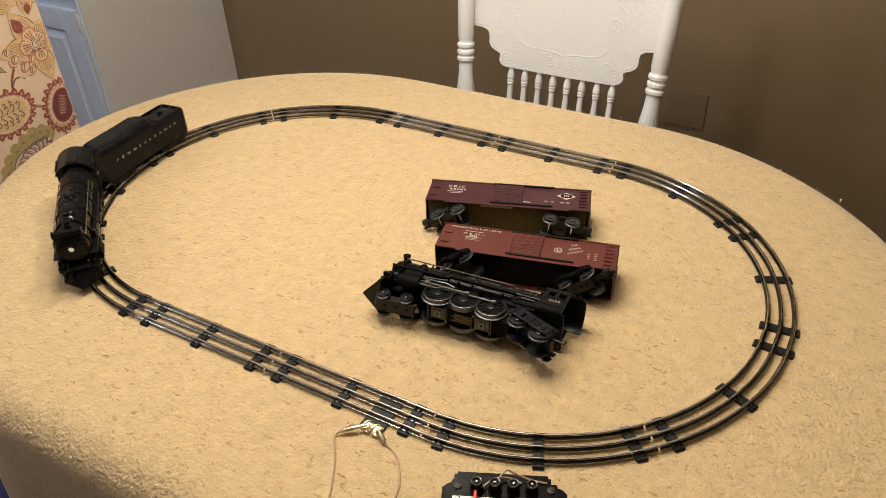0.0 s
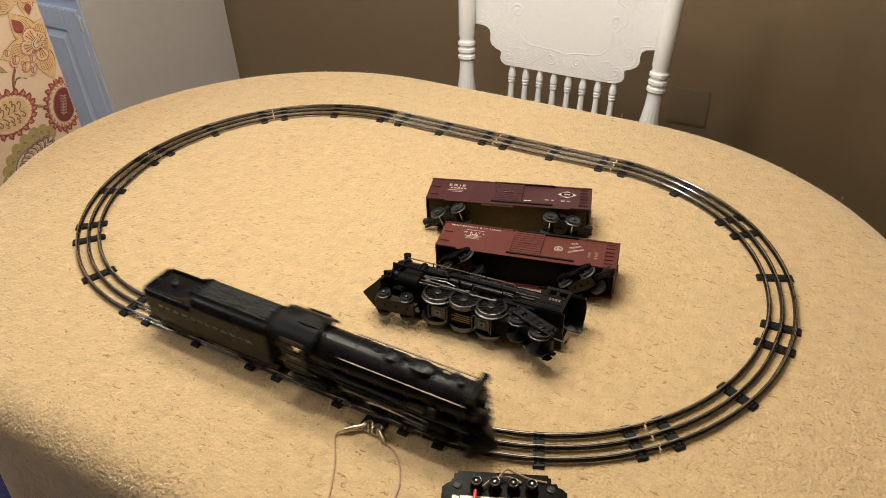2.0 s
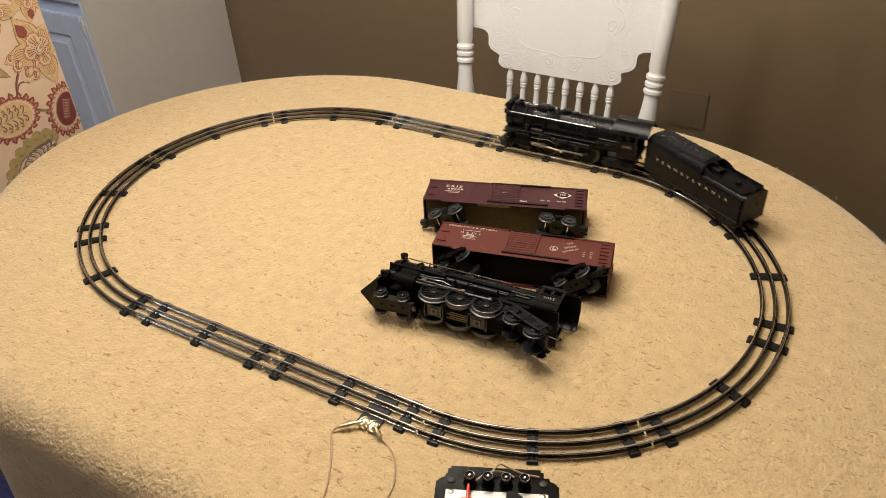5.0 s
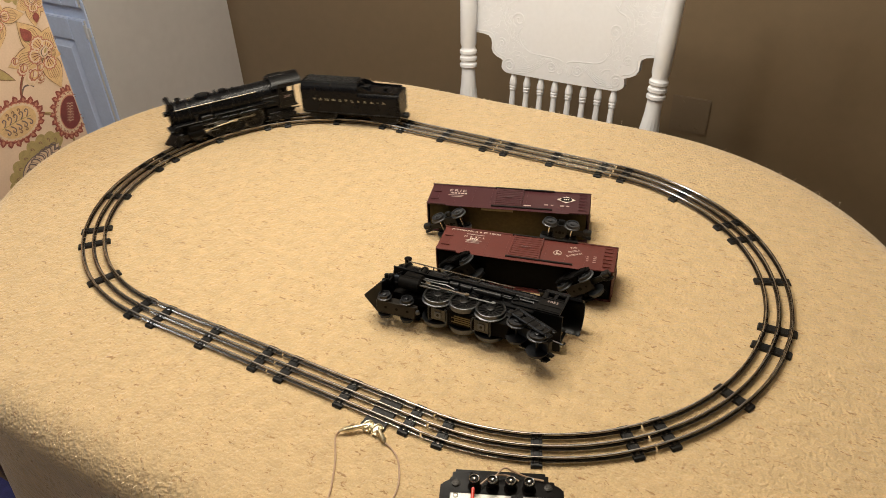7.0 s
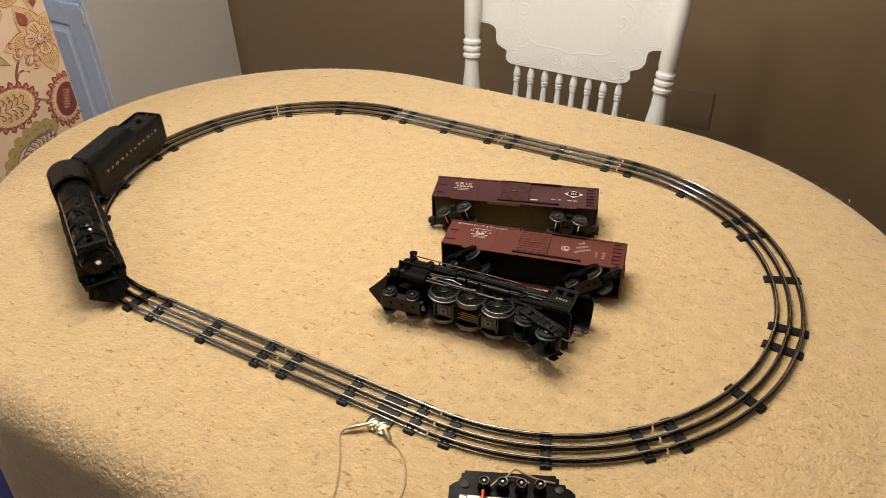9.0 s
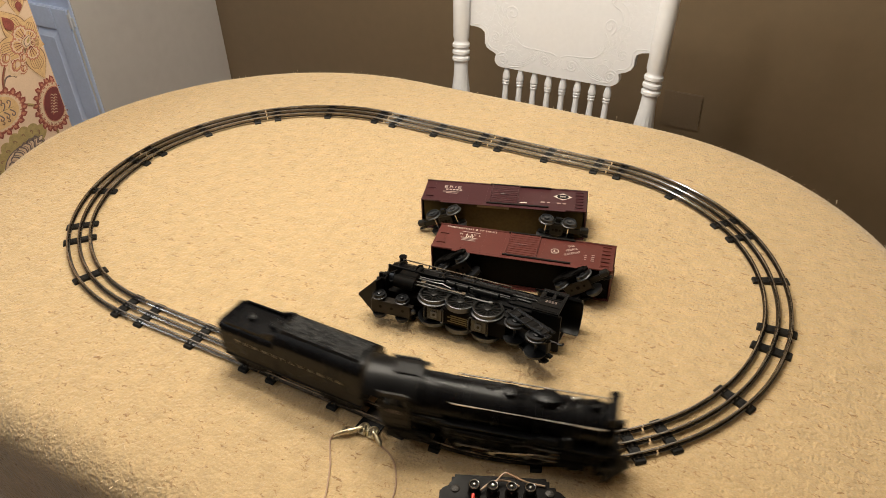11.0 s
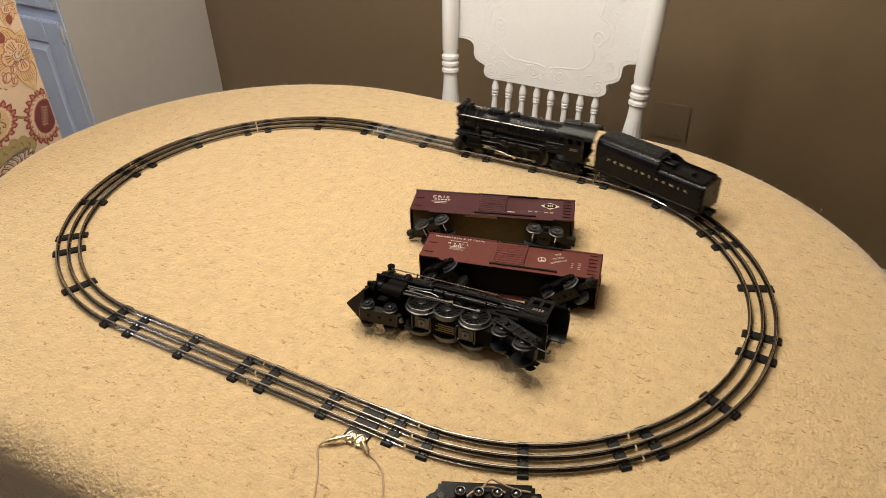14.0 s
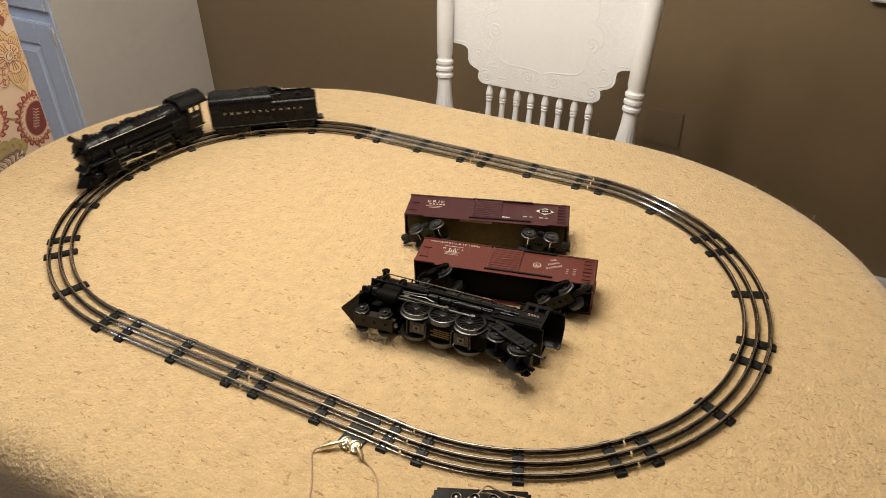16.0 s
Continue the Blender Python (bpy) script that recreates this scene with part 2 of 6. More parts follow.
def tube(bm, pts, r, seg=6):
    """A round wire along points."""
    pts = [Vector(p) for p in pts]
    rings = []
    for k, p in enumerate(pts):
        d = (pts[min(k + 1, len(pts) - 1)] - pts[max(k - 1, 0)]).normalized()
        q = d.to_track_quat("Z", "Y")
        rings.append([bm.verts.new(p + q @ Vector((r * math.cos(2 * math.pi * j / seg), r * math.sin(2 * math.pi * j / seg), 0))) for j in range(seg)])
    for a, b in zip(rings, rings[1:]):
        for j in range(seg):
            bm.faces.new((a[j], a[(j + 1) % seg], b[(j + 1) % seg], b[j]))
    bm.faces.new(rings[0][::-1])
    bm.faces.new(rings[-1])


def smooth_path(pts, steps=8):
    """Catmull-Rom through points."""
    pts = [Vector(p) for p in pts]
    out = []
    for k in range(len(pts) - 1):
        a, b, c, d = pts[max(k - 1, 0)], pts[k], pts[k + 1], pts[min(k + 2, len(pts) - 1)]
        for j in range(steps):
            u = j / steps
            out.append(0.5 * ((2 * b) + (c - a) * u + (2 * a - 5 * b + 4 * c - d) * u * u + (3 * b - a - 3 * c + d) * u ** 3))
    return out + [pts[-1]]


def lettering(name, words, size, m, material, parent, depth=0.0002, stretch=1.0, spacing=1.0):
    cu = bpy.data.curves.new("letters", "FONT")
    cu.body, cu.size, cu.extrude, cu.align_x, cu.align_y, cu.space_character = words, size, depth, "CENTER", "CENTER", spacing
    cu.resolution_u = 2
    tmp = bpy.data.objects.new("letters", cu)
    me = bpy.data.meshes.new_from_object(tmp)
    me.name = name
    me.transform(m @ Matrix.Diagonal((stretch, 1, 1, 1)))
    bpy.data.objects.remove(tmp)
    bpy.data.curves.remove(cu)
    me.materials.clear()
    me.materials.append(material)
    ob = new(name, me)
    ob.parent = parent
    return ob


def axes(o, x, y, z):
    m = Matrix((x, y, z)).transposed().to_4x4()
    m.translation = o
    return m


def obj(name, bm, material, label, category, kind="", group=""):
    return tagged(part(name, bm, material), label, category, group, kind)


# ---------------------------------------------------------------- the room
ZT = 0.762          # top of the cloth
YW, XC, YC = 1.30, -1.628, 0.71   # far wall, cabinet's side and front


def build_room():
    bm = bmesh.new()
    box(bm, -2.75, 2.55, -2.75, YW + 0.15, -0.12, 0.0)
    obj("floor", bm, FLOOR_WOOD, "dark brown wooden floor under the table", "floor", "structure")
    for name, a in (("wall_north", (-2.75, 2.55, YW, YW + 0.12, 0, 2.44)), ("wall_south", (-2.75, 2.55, -2.75, -2.63, 0, 2.44)),
                    ("wall_west", (-2.75, -2.63, -2.63, YW, 0, 2.44)), ("wall_east", (2.43, 2.55, -2.63, YW, 0, 2.44))):
        bm = bmesh.new()
        box(bm, *a)
        obj(name, bm, WALL, "plain wall painted in matt chocolate brown", "wall", "structure")
    bm = bmesh.new()
    box(bm, -2.75, 2.55, -2.75, YW + 0.12, 2.44, 2.54)
    obj("ceiling", bm, CEIL_PAINT, "plain white painted ceiling", "ceiling", "structure")
    bm = bmesh.new()
    box(bm, -1.625, 2.43, YW - 0.014, YW, 0.0, 0.11, 0.004, 2)
    obj("baseboard", bm, WHITE_PAINT, "white painted baseboard along the brown wall", "baseboard", "structure")
    # white casing low on the wall
    win = tagged(empty("window_1"), "white window casing on the brown wall", "window", "", "structure")
    bm = bmesh.new()
    box(bm, 0.585, 1.45, YW - 0.03, YW, 0.868, 0.9, 0.004, 2)
    part("window_sill", bm, WHITE_PAINT, win)
    for x0, x1, z0, z1 in ((0.60, 0.66, 0.90, 2.0), (1.37, 1.43, 0.90, 2.0), (0.66, 1.37, 1.94, 2.0)):
        bm = bmesh.new()
        box(bm, x0, x1, YW - 0.02, YW, z0, z1, 0.004, 2)
        part("window_frame", bm, WHITE_PAINT, win)
    bm = bmesh.new()
    box(bm, 0.66, 1.37, YW - 0.008, YW, 0.9, 1.94)
    part("pane", bm, BAKELITE, win, "dark night-time glass")
    # blank wall plate, painted over
    plate = tagged(empty("wall_plate"), "square blank wall plate painted over in brown", "wall plate")
    plate.location = (0.155, YW, 0.438)
    bm = bmesh.new()
    box(bm, -0.055, 0.055, -0.006, 0, -0.056, 0.056, 0.002, 2)
    part("cover", bm, WALL_PLATE, plate)
    for x in (-0.023, 0.023):
        for z in (-0.04, 0.04):
            bm = bmesh.new()
            lathe(bm, ((0.0035, 0), (0.0035, 0.0008), (0.002, 0.0016)), axes((x, -0.006, z), (1, 0, 0), (0, 0, 1), (0, -1, 0)), 10)
            part("screw", bm, WALL_PLATE, plate)
    # rug
    bm = bmesh.new()
    box(bm, -1.7, -0.845, -1.2, -0.36, 0.001, 0.012, 0.004, 2)
    obj("rug", bm, RUG, "dark blue woven rug on the wooden floor", "rug")


def build_cabinet():
    cab = tagged(empty("cabinet"), "tall built-in cabinet with light blue doors and a pale grey side", "cabinet")
    bm = bmesh.new()
    box(bm, -2.62, XC, YC + 0.02, YW - 0.001, 0.0, 2.1)
    box(bm, XC - 0.004, XC, YC - 0.013, YC + 0.02, 0.0, 2.1)
    part("body", bm, SIDE_PAINT, cab, "pale grey painted side")
    bm = bmesh.new()
    box(bm, -2.62, XC - 0.005, YC, YC + 0.02, 0.0, 2.1, 0.002)
    part("face_frame", bm, BLUE_PAINT, cab)
    for x0, x1, z0, z1 in ((-2.06, -1.658, 0.09, 0.672), (-2.06, -1.658, 0.712, 1.3), (-2.47, -2.07, 0.09, 0.672), (-2.47, -2.07, 0.712, 1.3)):
        w = 0.075
        bm = bmesh.new()
        for a in ((x0, x0 + w, z0, z1), (x1 - w, x1, z0, z1), (x0 + w, x1 - w, z0, z0 + w), (x0 + w, x1 - w, z1 - w, z1)):
            box(bm, a[0], a[1], YC - 0.019, YC - 0.001, a[2], a[3], 0.003, 2)
        door = part("door", bm, BLUE_PAINT, cab)
        bm = bmesh.new()
        ax, bx, az, bz = x0 + w, x1 - w, z0 + w, z1 - w
        m = axes((0, YC - 0.006, 0), (1, 0, 0), (0, 0, 1), (0, -1, 0))
        rings = []
        for inset, h in ((0, 0.0), (0.004, 0.002), (0.028, 0.010), (0.03, 0.012)):
            rings.append([bm.verts.new(m @ Vector(p)) for p in ((ax + inset, az + inset, h), (bx - inset, az + inset, h), (bx - inset, bz - inset, h), (ax + inset, bz - inset, h))])
        for a, b in zip(rings, rings[1:]):
            for k in range(4):
                bm.faces.new((a[k], a[(k + 1) % 4], b[(k + 1) % 4], b[k]))
        bm.faces.new(rings[-1])
        part("panel", bm, BLUE_PAINT, door, smooth=False)
        if x1 > -1.7:
            bm = bmesh.new()
            box(bm, x1 + 0.0005, x1 + 0.0095, YC - 0.0165, YC - 0.001, z0, z1, 0.002, 2)
            part("door_lip", bm, SIDE_PAINT, door, "rubbed pale edge of the door")
            for zh in (z1 - 0.036, z0 + 0.06):
                bm = bmesh.new()
                rod(bm, (x1 + 0.011, YC - 0.019, zh - 0.024), (x1 + 0.011, YC - 0.019, zh + 0.024), 0.0042, seg=10)
                for q in (-1, 1):
                    rod(bm, (x1 + 0.011, YC - 0.019, zh + q * 0.024), (x1 + 0.011, YC - 0.019, zh + q * 0.029), 0.0028, 0.0018, 8)
                box(bm, x1 - 0.002, x1 + 0.011, YC - 0.0205, YC - 0.0168, zh - 0.022, zh + 0.022, 0.001)
                box(bm, x1 + 0.011, x1 + 0.025, YC - 0.0205, YC - 0.0168, zh - 0.015, zh + 0.015, 0.001)
                part("hinge", bm, WHITE_PAINT, cab, "worn painted steel hinge")
    bm = bmesh.new()
    box(bm, -1.658 + 0.012, XC - 0.0045, YC - 0.0165, YC - 0.0002, 0.0, 2.1, 0.002)
    part("stile", bm, BLUE_PAINT, cab)


# ---------------------------------------------------------------- table and cloth
def outline(n, off):
    """The racetrack of the table top, n points, moved outwards by off; with outward directions."""
    r, xa, xb, yc = 0.533, -0.274, 0.220, 0.002
    per = 2 * math.pi * r + 2 * (xb - xa)
    out = []
    for k in range(n):
        s = per * k / n
        if s < xb - xa:
            p, d = Vector((xa + s, yc - r)), Vector((0, -1))
        elif s < xb - xa + math.pi * r:
            a = (s - (xb - xa)) / r - math.pi / 2
            d = Vector((math.cos(a), math.sin(a)))
            p = Vector((xb, yc)) + r * d
        elif s < 2 * (xb - xa) + math.pi * r:
            p, d = Vector((xb - (s - (xb - xa) - math.pi * r), yc + r)), Vector((0, 1))
        else:
            a = (s - 2 * (xb - xa) - math.pi * r) / r + math.pi / 2
            d = Vector((math.cos(a), math.sin(a)))
            p = Vector((xa, yc)) + r * d
        worn = 0.042 * max(0.0, -0.74 * d.x - 0.67 * d.y) ** 8     # the near corner is cut a little shorter
        out.append((p + (off - worn) * d, d))
    return out


def build_table():
    table = tagged(empty("dining_table"), "oval pedestal dining table hidden under a cream felt cloth", "table")
    bm = bmesh.new()
    prism(bm, [tuple(p) for p, d in outline(96, -0.04)], Matrix.Translation((0, 0, 0.727)), 0.027)
    part("tabletop", bm, FLOOR_WOOD, table)
    bm = bmesh.new()
    lathe(bm, ((0.10, 0.06), (0.06, 0.12), (0.05, 0.3), (0.08, 0.45), (0.06, 0.6), (0.12, 0.727)), Matrix.Translation((-0.04, 0, 0)), 24)
    part("pedestal", bm, FLOOR_WOOD, table)
    for k in range(4):
        bm = bmesh.new()
        a = radians(45 + 90 * k)
        c, s = math.cos(a), math.sin(a)
        tube(bm, smooth_path([(-0.04 + 0.05 * c, 0.05 * s, 0.2), (-0.04 + 0.2 * c, 0.2 * s, 0.12), (-0.04 + 0.36 * c, 0.36 * s, 0.025)]), 0.025, 8)
        part("foot", bm, FLOOR_WOOD, table)
    # cloth
    n = 360
    bm = bmesh.new()
    rings = []
    rows = [(-0.30, 0.0), (-0.15, 0.0), (-0.09, 0.0), (-0.06, 0.0)]
    rows += [(-0.042 + 0.050 * math.sin(radians(a)), -0.050 * (1 - math.cos(radians(a)))) for a in range(0, 91, 10)]
    rows += [(0.008, -0.050 - 0.03 * k) for k in range(1, 13)]
    for off, dz in rows:
        ring = []
        for k, (p, d) in enumerate(outline(n, off)):
            u = 2 * math.pi * k / n
            drop = max(0.0, -dz - 0.06) / 0.35
            fold = 0.030 * drop * (math.sin(13 * u + 0.8) + 0.6 * math.sin(21 * u + 2.1 + 2 * drop)) + 0.012 * drop
            wave = 0.0012 * noise.noise(Vector((p.x * 5, p.y * 5, 0.3))) if dz > -0.01 else 0.0
            fold -= 0.055 * drop * max(0.0, -0.9 * d.x - 0.44 * d.y) ** 4
            ring.append(bm.verts.new((p.x + d.x * fold, p.y + d.y * fold, ZT + dz + wave * 0.3)))
        rings.append(ring)
    bm.faces.new(rings[0])
    for a, b in zip(rings, rings[1:]):
        for k in range(n):
            bm.faces.new((a[k], b[k], b[(k + 1) % n], a[(k + 1) % n]))
    ob = obj("tablecloth", bm, FELT, "thick cream felt cloth with brown flecks, hanging over the table", "tablecloth")
    so = ob.modifiers.new("thickness", "SOLIDIFY")
    so.thickness, so.offset = 0.004, -1
    # loose fibres standing up along the edge
    rnd = random.Random(4)
    bm = bmesh.new()
    ring = outline(1400, -0.012)
    for p, d in outline(1700, -0.042):
        if rnd.random() < 0.8:
            a = radians(rnd.uniform(5, 60))
            n = Vector((d.x * math.sin(a), d.y * math.sin(a), math.cos(a)))
            q = Vector((p.x, p.y, ZT - 0.050)) + 0.050 * n
            h = 0.0007 + 0.0028 * rnd.random() ** 4
            lean = Vector((rnd.uniform(-1, 1), rnd.uniform(-1, 1), rnd.uniform(-0.3, 0.3)))
            tube(bm, [q, q + h * (n + 0.4 * lean), q + h * (1.3 * n + 1.5 * lean)], 0.00035, 3)
    for k in range(5):
        p, d = ring[rnd.randrange(1400)]
        q = Vector((p.x, p.y, ZT - 0.006))
        tube(bm, smooth_path([q, q + Vector((0.001, 0.001, 0.004)), q + Vector((-0.001, 0.002, 0.005)), q + Vector((0.002, 0.001, 0.006))], 4), 0.0004, 4)
    obj("lint", bm, FUZZ, "loose cream fibres along the edge of the felt", "lint", "stuff")


# ---------------------------------------------------------------- chairs
def build_white_chair():
    ch = tagged(empty("dining_chair"), "white painted wooden chair with a carved pressed back and turned spindles", "chair")
    ch.location = (-0.0145, 0.60, 0.0)
    lean = Matrix.Translation((0, 0, 0.45)) @ pose(0, 0, 0, -7) @ Matrix.Translation((0, 0, -0.45))

    def P(u, z, y=0.0):
        return lean @ Vector((u, y, z))

    # posts: turned, with three rings and a fluted foot
    for s in (-1, 1):
        bm = bmesh.new()
        a, b = P(s * 0.203 + 0.002, 0.463), P(s * 0.230 + 0.002, 1.133)
        d = (b - a).normalized()
        m = Matrix.Translation(a) @ d.to_track_quat("Z", "Y").to_matrix().to_4x4()
        prof = [(0.014, 0.0), (0.017, 0.04), (0.021, 0.12), (0.0225, 0.19), (0.021, 0.235), (0.0165, 0.275), (0.0155, 0.298), (0.0155, 0.304)]
        for h in (0.312, 0.327, 0.342):
            prof += [(0.0165, h - 0.006), (0.0195, h - 0.003), (0.0195, h + 0.003), (0.0165, h + 0.006)]
        prof += [(0.0155, 0.352), (0.018, 0.36), (0.0185, 0.45), (0.0175, 0.58), (0.0175, 0.66), (0.010, 0.675), (0.014, 0.69), (0.010, 0.705), (0.002, 0.71)]
        lathe(bm, prof, m, 32)
        for v in bm.verts:          # flutes below the rings
            q = m.inverted() @ v.co
            if 0.10 < q.z < 0.255:
                r = math.hypot(q.x, q.y)
                k = 1 - 0.09 * (0.5 + 0.5 * math.cos(8 * math.atan2(q.y, q.x) * 2))
                v.co = m @ Vector((q.x * k, q.y * k, q.z))
        part("post", bm, WHITE_PAINT, ch)
    # pressed back panel
    left = [(-0.1285, 0.766), (-0.138, 0.7675), (-0.1445, 0.772), (-0.1484, 0.7785), (-0.1478, 0.786), (-0.1455, 0.793), (-0.1500, 0.7965), (-0.160, 0.799), (-0.1700, 0.805), (-0.1752, 0.8145), (-0.1745, 0.829), (-0.1765, 0.8375), (-0.1840, 0.8435), (-0.1950, 0.846), (-0.220, 0.846)]
    pts = [(0.024 * k, 0.7655 + 0.0002 * abs(k)) for k in range(-5, 6)]

    def bow(u, z):
        """One side of the panel bows back a little and looks narrower."""
        f = min(1.0, max(0.0, (0.215 - u) / 0.035)) * min(1.0, max(0.0, (u - 0.05) / 0.075))
        return u - 0.014 * f, z + 0.002 * f

    half = [bow(-u, z) for u, z in left]
    ring = pts + half + [(0.216, 1.06), (0.15, 1.085), (0.08, 1.105), (0.0, 1.11), (-0.08, 1.105), (-0.15, 1.085), (-0.216, 1.06)] + left[::-1]
    bm = bmesh.new()
    m = lean @ axes((0.0113, 0.033, 0), (1, 0, 0), (0, 0, 1), (0, -1, 0))
    prism(bm, ring, m, 0.02, 0.0012)
    panel = part("back_panel", bm, WHITE_PAINT, ch, "panel with pressed scroll carving")

    def scroll(points, r=0.0016, lift=0.0):
        bm = bmesh.new()
        tube(bm, smooth_path([m @ Vector((*bow(u, z), 0.0200 - 1.1 * r + lift)) for u, z in points], 6), r * 1.7, 8)
        part("carving", bm, WHITE_PAINT, panel)

    def spiral(u, z, r, a0, turns, s):
        return [(u + s * r * (1 - 0.85 * k / 18) * math.cos(a0 + turns * 2 * math.pi * k / 18), z + r * (1 - 0.85 * k / 18) * math.sin(a0 + turns * 2 * math.pi * k / 18)) for k in range(19)]

    for s in (-1, 1):
        # cartouche round the plain centre
        scroll([(s * u, z) for u, z in ((0.004, 0.810), (0.020, 0.815), (0.05, 0.817), (0.083, 0.820), (0.104, 0.836), (0.111, 0.858), (0.103, 0.872))], 0.0015)
        scroll([(s * u, z) for u, z in ((0.114, 0.93), (0.122, 0.955), (0.11, 0.985), (0.085, 0.995), (0.06, 0.985), (0.035, 0.998), (0.012, 0.982), (0.004, 0.972))], 0.0018)
        scroll([(s * u, z) for u, z in ((0.13, 0.93), (0.138, 0.96), (0.122, 0.998), (0.085, 1.01), (0.055, 1.0), (0.03, 1.012), (0.008, 1.0))], 0.0014)
        scroll(spiral(s * 0.113, 0.886, 0.017, -1.2, 1.5, s), 0.0017)
        scroll([(s * u, z) for u, z in ((0.132, 0.878), (0.140, 0.895), (0.133, 0.918), (0.117, 0.926), (0.106, 0.938))], 0.0015)
        scroll([(s * u, z) for u, z in ((0.142, 0.868), (0.153, 0.892), (0.146, 0.922), (0.128, 0.938))], 0.0012)
        scroll(spiral(s * 0.016, 0.978, 0.009, 0.4, 1.3, -s), 0.0014)
        # double volute along the lower edge, joined by a band of reeds
        scroll(spiral(s * 0.129, 0.785, 0.0145, 0.5, 1.9, s), 0.0016)
        scroll(spiral(s * 0.030, 0.796, 0.0135, 2.4, 1.9, s), 0.0016)
        for q in range(4):
            f = 0.0048 * q
            scroll([(s * u, z) for u, z in ((0.126 - 0.3 * f, 0.7705 + 0.25 * f), (0.104 - 0.4 * f, 0.7715 + 0.9 * f), (0.080 - 0.2 * f, 0.777 + 1.05 * f), (0.060 - 0.1 * f, 0.790 + 0.95 * f), (0.045, 0.803 + 0.55 * f), (0.030, 0.8105 + 0.15 * f))], 0.0013 - 0.00015 * q)
        scroll([(s * u, z) for u, z in ((0.018, 0.788), (0.010, 0.782), (0.004, 0.792), (0.001, 0.803))], 0.0012)
        scroll([(s * u, z) for u, z in ((0.124, 0.801), (0.112, 0.808), (0.098, 0.806), (0.088, 0.798))], 0.0012)
        scroll([(s * u, z) for u, z in ((0.130, 0.808), (0.116, 0.818), (0.100, 0.815))], 0.0010)
        scroll(spiral(s * 0.150, 0.831, 0.011, 1.0, 1.5, s), 0.0013)
        scroll([(s * u, z) for u, z in ((0.140, 0.826), (0.134, 0.838), (0.137, 0.854), (0.146, 0.862))], 0.0012)
        # border following the cut edge
        scroll([(s * (abs(u) - 0.006), z + 0.005) for u, z in left[5:]], 0.0012)
        # small leaves
        for k in range(7):
            u, z = s * (0.092 + 0.007 * k), 0.822 + 0.0045 * k
            scroll([(u, z), (u + s * 0.006, z + 0.010), (u + s * 0.002, z + 0.020)], 0.001)
        for k in range(6):
            u, z = s * (0.15 + 0.006 * (k % 3)), 0.885 + 0.02 * k
            scroll(spiral(u, z, 0.007, 0.8 * k, 1.1, s), 0.001)
    # small pressed curls filling the ground of the carving
    rnd = random.Random(11)
    bm = bmesh.new()
    for k in range(900):
        u, z = rnd.uniform(-0.2, 0.2), rnd.uniform(0.785, 1.06)
        if (u / 0.118) ** 2 + ((z - 0.905) / 0.09) ** 2 < 1.1 or (abs(u) > 0.165 and z < 0.855) or (abs(u) > 0.135 and z < 0.81):
            continue
        r, a0 = rnd.uniform(0.0035, 0.008), rnd.uniform(0, 6.28)
        tube(bm, [m @ Vector((*bow(u + r * math.cos(a0 + 0.5 * j), z + r * math.sin(a0 + 0.5 * j)), 0.0190)) for j in range(6)], 0.0014, 6)
    tagged(part("carving", bm, WHITE_PAINT, panel, "fine pressed leaf ground"), kind="stuff")
    # spindles
    for k in range(8):
        bm = bmesh.new()
        u = -0.109 + 0.0333 * k
        a, b = P(u * 0.98, 0.46, 0.010), P(u, 0.768, 0.022)
        d = b - a
        h = d.length
        mm = Matrix.Translation(a) @ d.to_track_quat("Z", "Y").to_matrix().to_4x4()
        lathe(bm, ((0.006, 0), (0.007, 0.04), (0.0092, 0.12), (0.0088, 0.17), (0.0072, 0.22), (0.0060, h - 0.048), (0.0058, h - 0.0415), (0.0074, h - 0.0395), (0.0078, h - 0.0370), (0.0064, h - 0.0350), (0.0080, h - 0.0335), (0.0082, h - 0.0305),
                   (0.0066, h - 0.0290), (0.0084, h - 0.0265), (0.0085, h - 0.0225), (0.0074, h - 0.0150), (0.0056, h - 0.0070), (0.0040, h + 0.004)), mm, 16)
        part("spindle", bm, WHITE_PAINT, ch)
    bm = bmesh.new()
    seat = [(0.21 * math.copysign(abs(math.cos(a)) ** 0.5, math.cos(a)), -0.19 + 0.2 * math.copysign(abs(math.sin(a)) ** 0.5, math.sin(a))) for a in (2 * math.pi * k / 40 for k in range(40))]
    prism(bm, seat, Matrix.Translation((0, 0, 0.43)), 0.035, 0.008)
    part("seat", bm, WHITE_PAINT, ch)
    for sx in (-1, 1):
        for sy, y in ((-1, -0.33), (1, -0.05)):
            bm = bmesh.new()
            a, b = Vector((sx * 0.19, y + sy * 0.03, 0.0)), Vector((sx * 0.16, y, 0.43))
            d = b - a
            lathe(bm, ((0.012, 0), (0.016, 0.06), (0.02, 0.15), (0.014, 0.2), (0.021, 0.23), (0.021, 0.3), (0.015, d.length)), Matrix.Translation(a) @ d.to_track_quat("Z", "Y").to_matrix().to_4x4(), 16)
            part("leg", bm, WHITE_PAINT, ch)


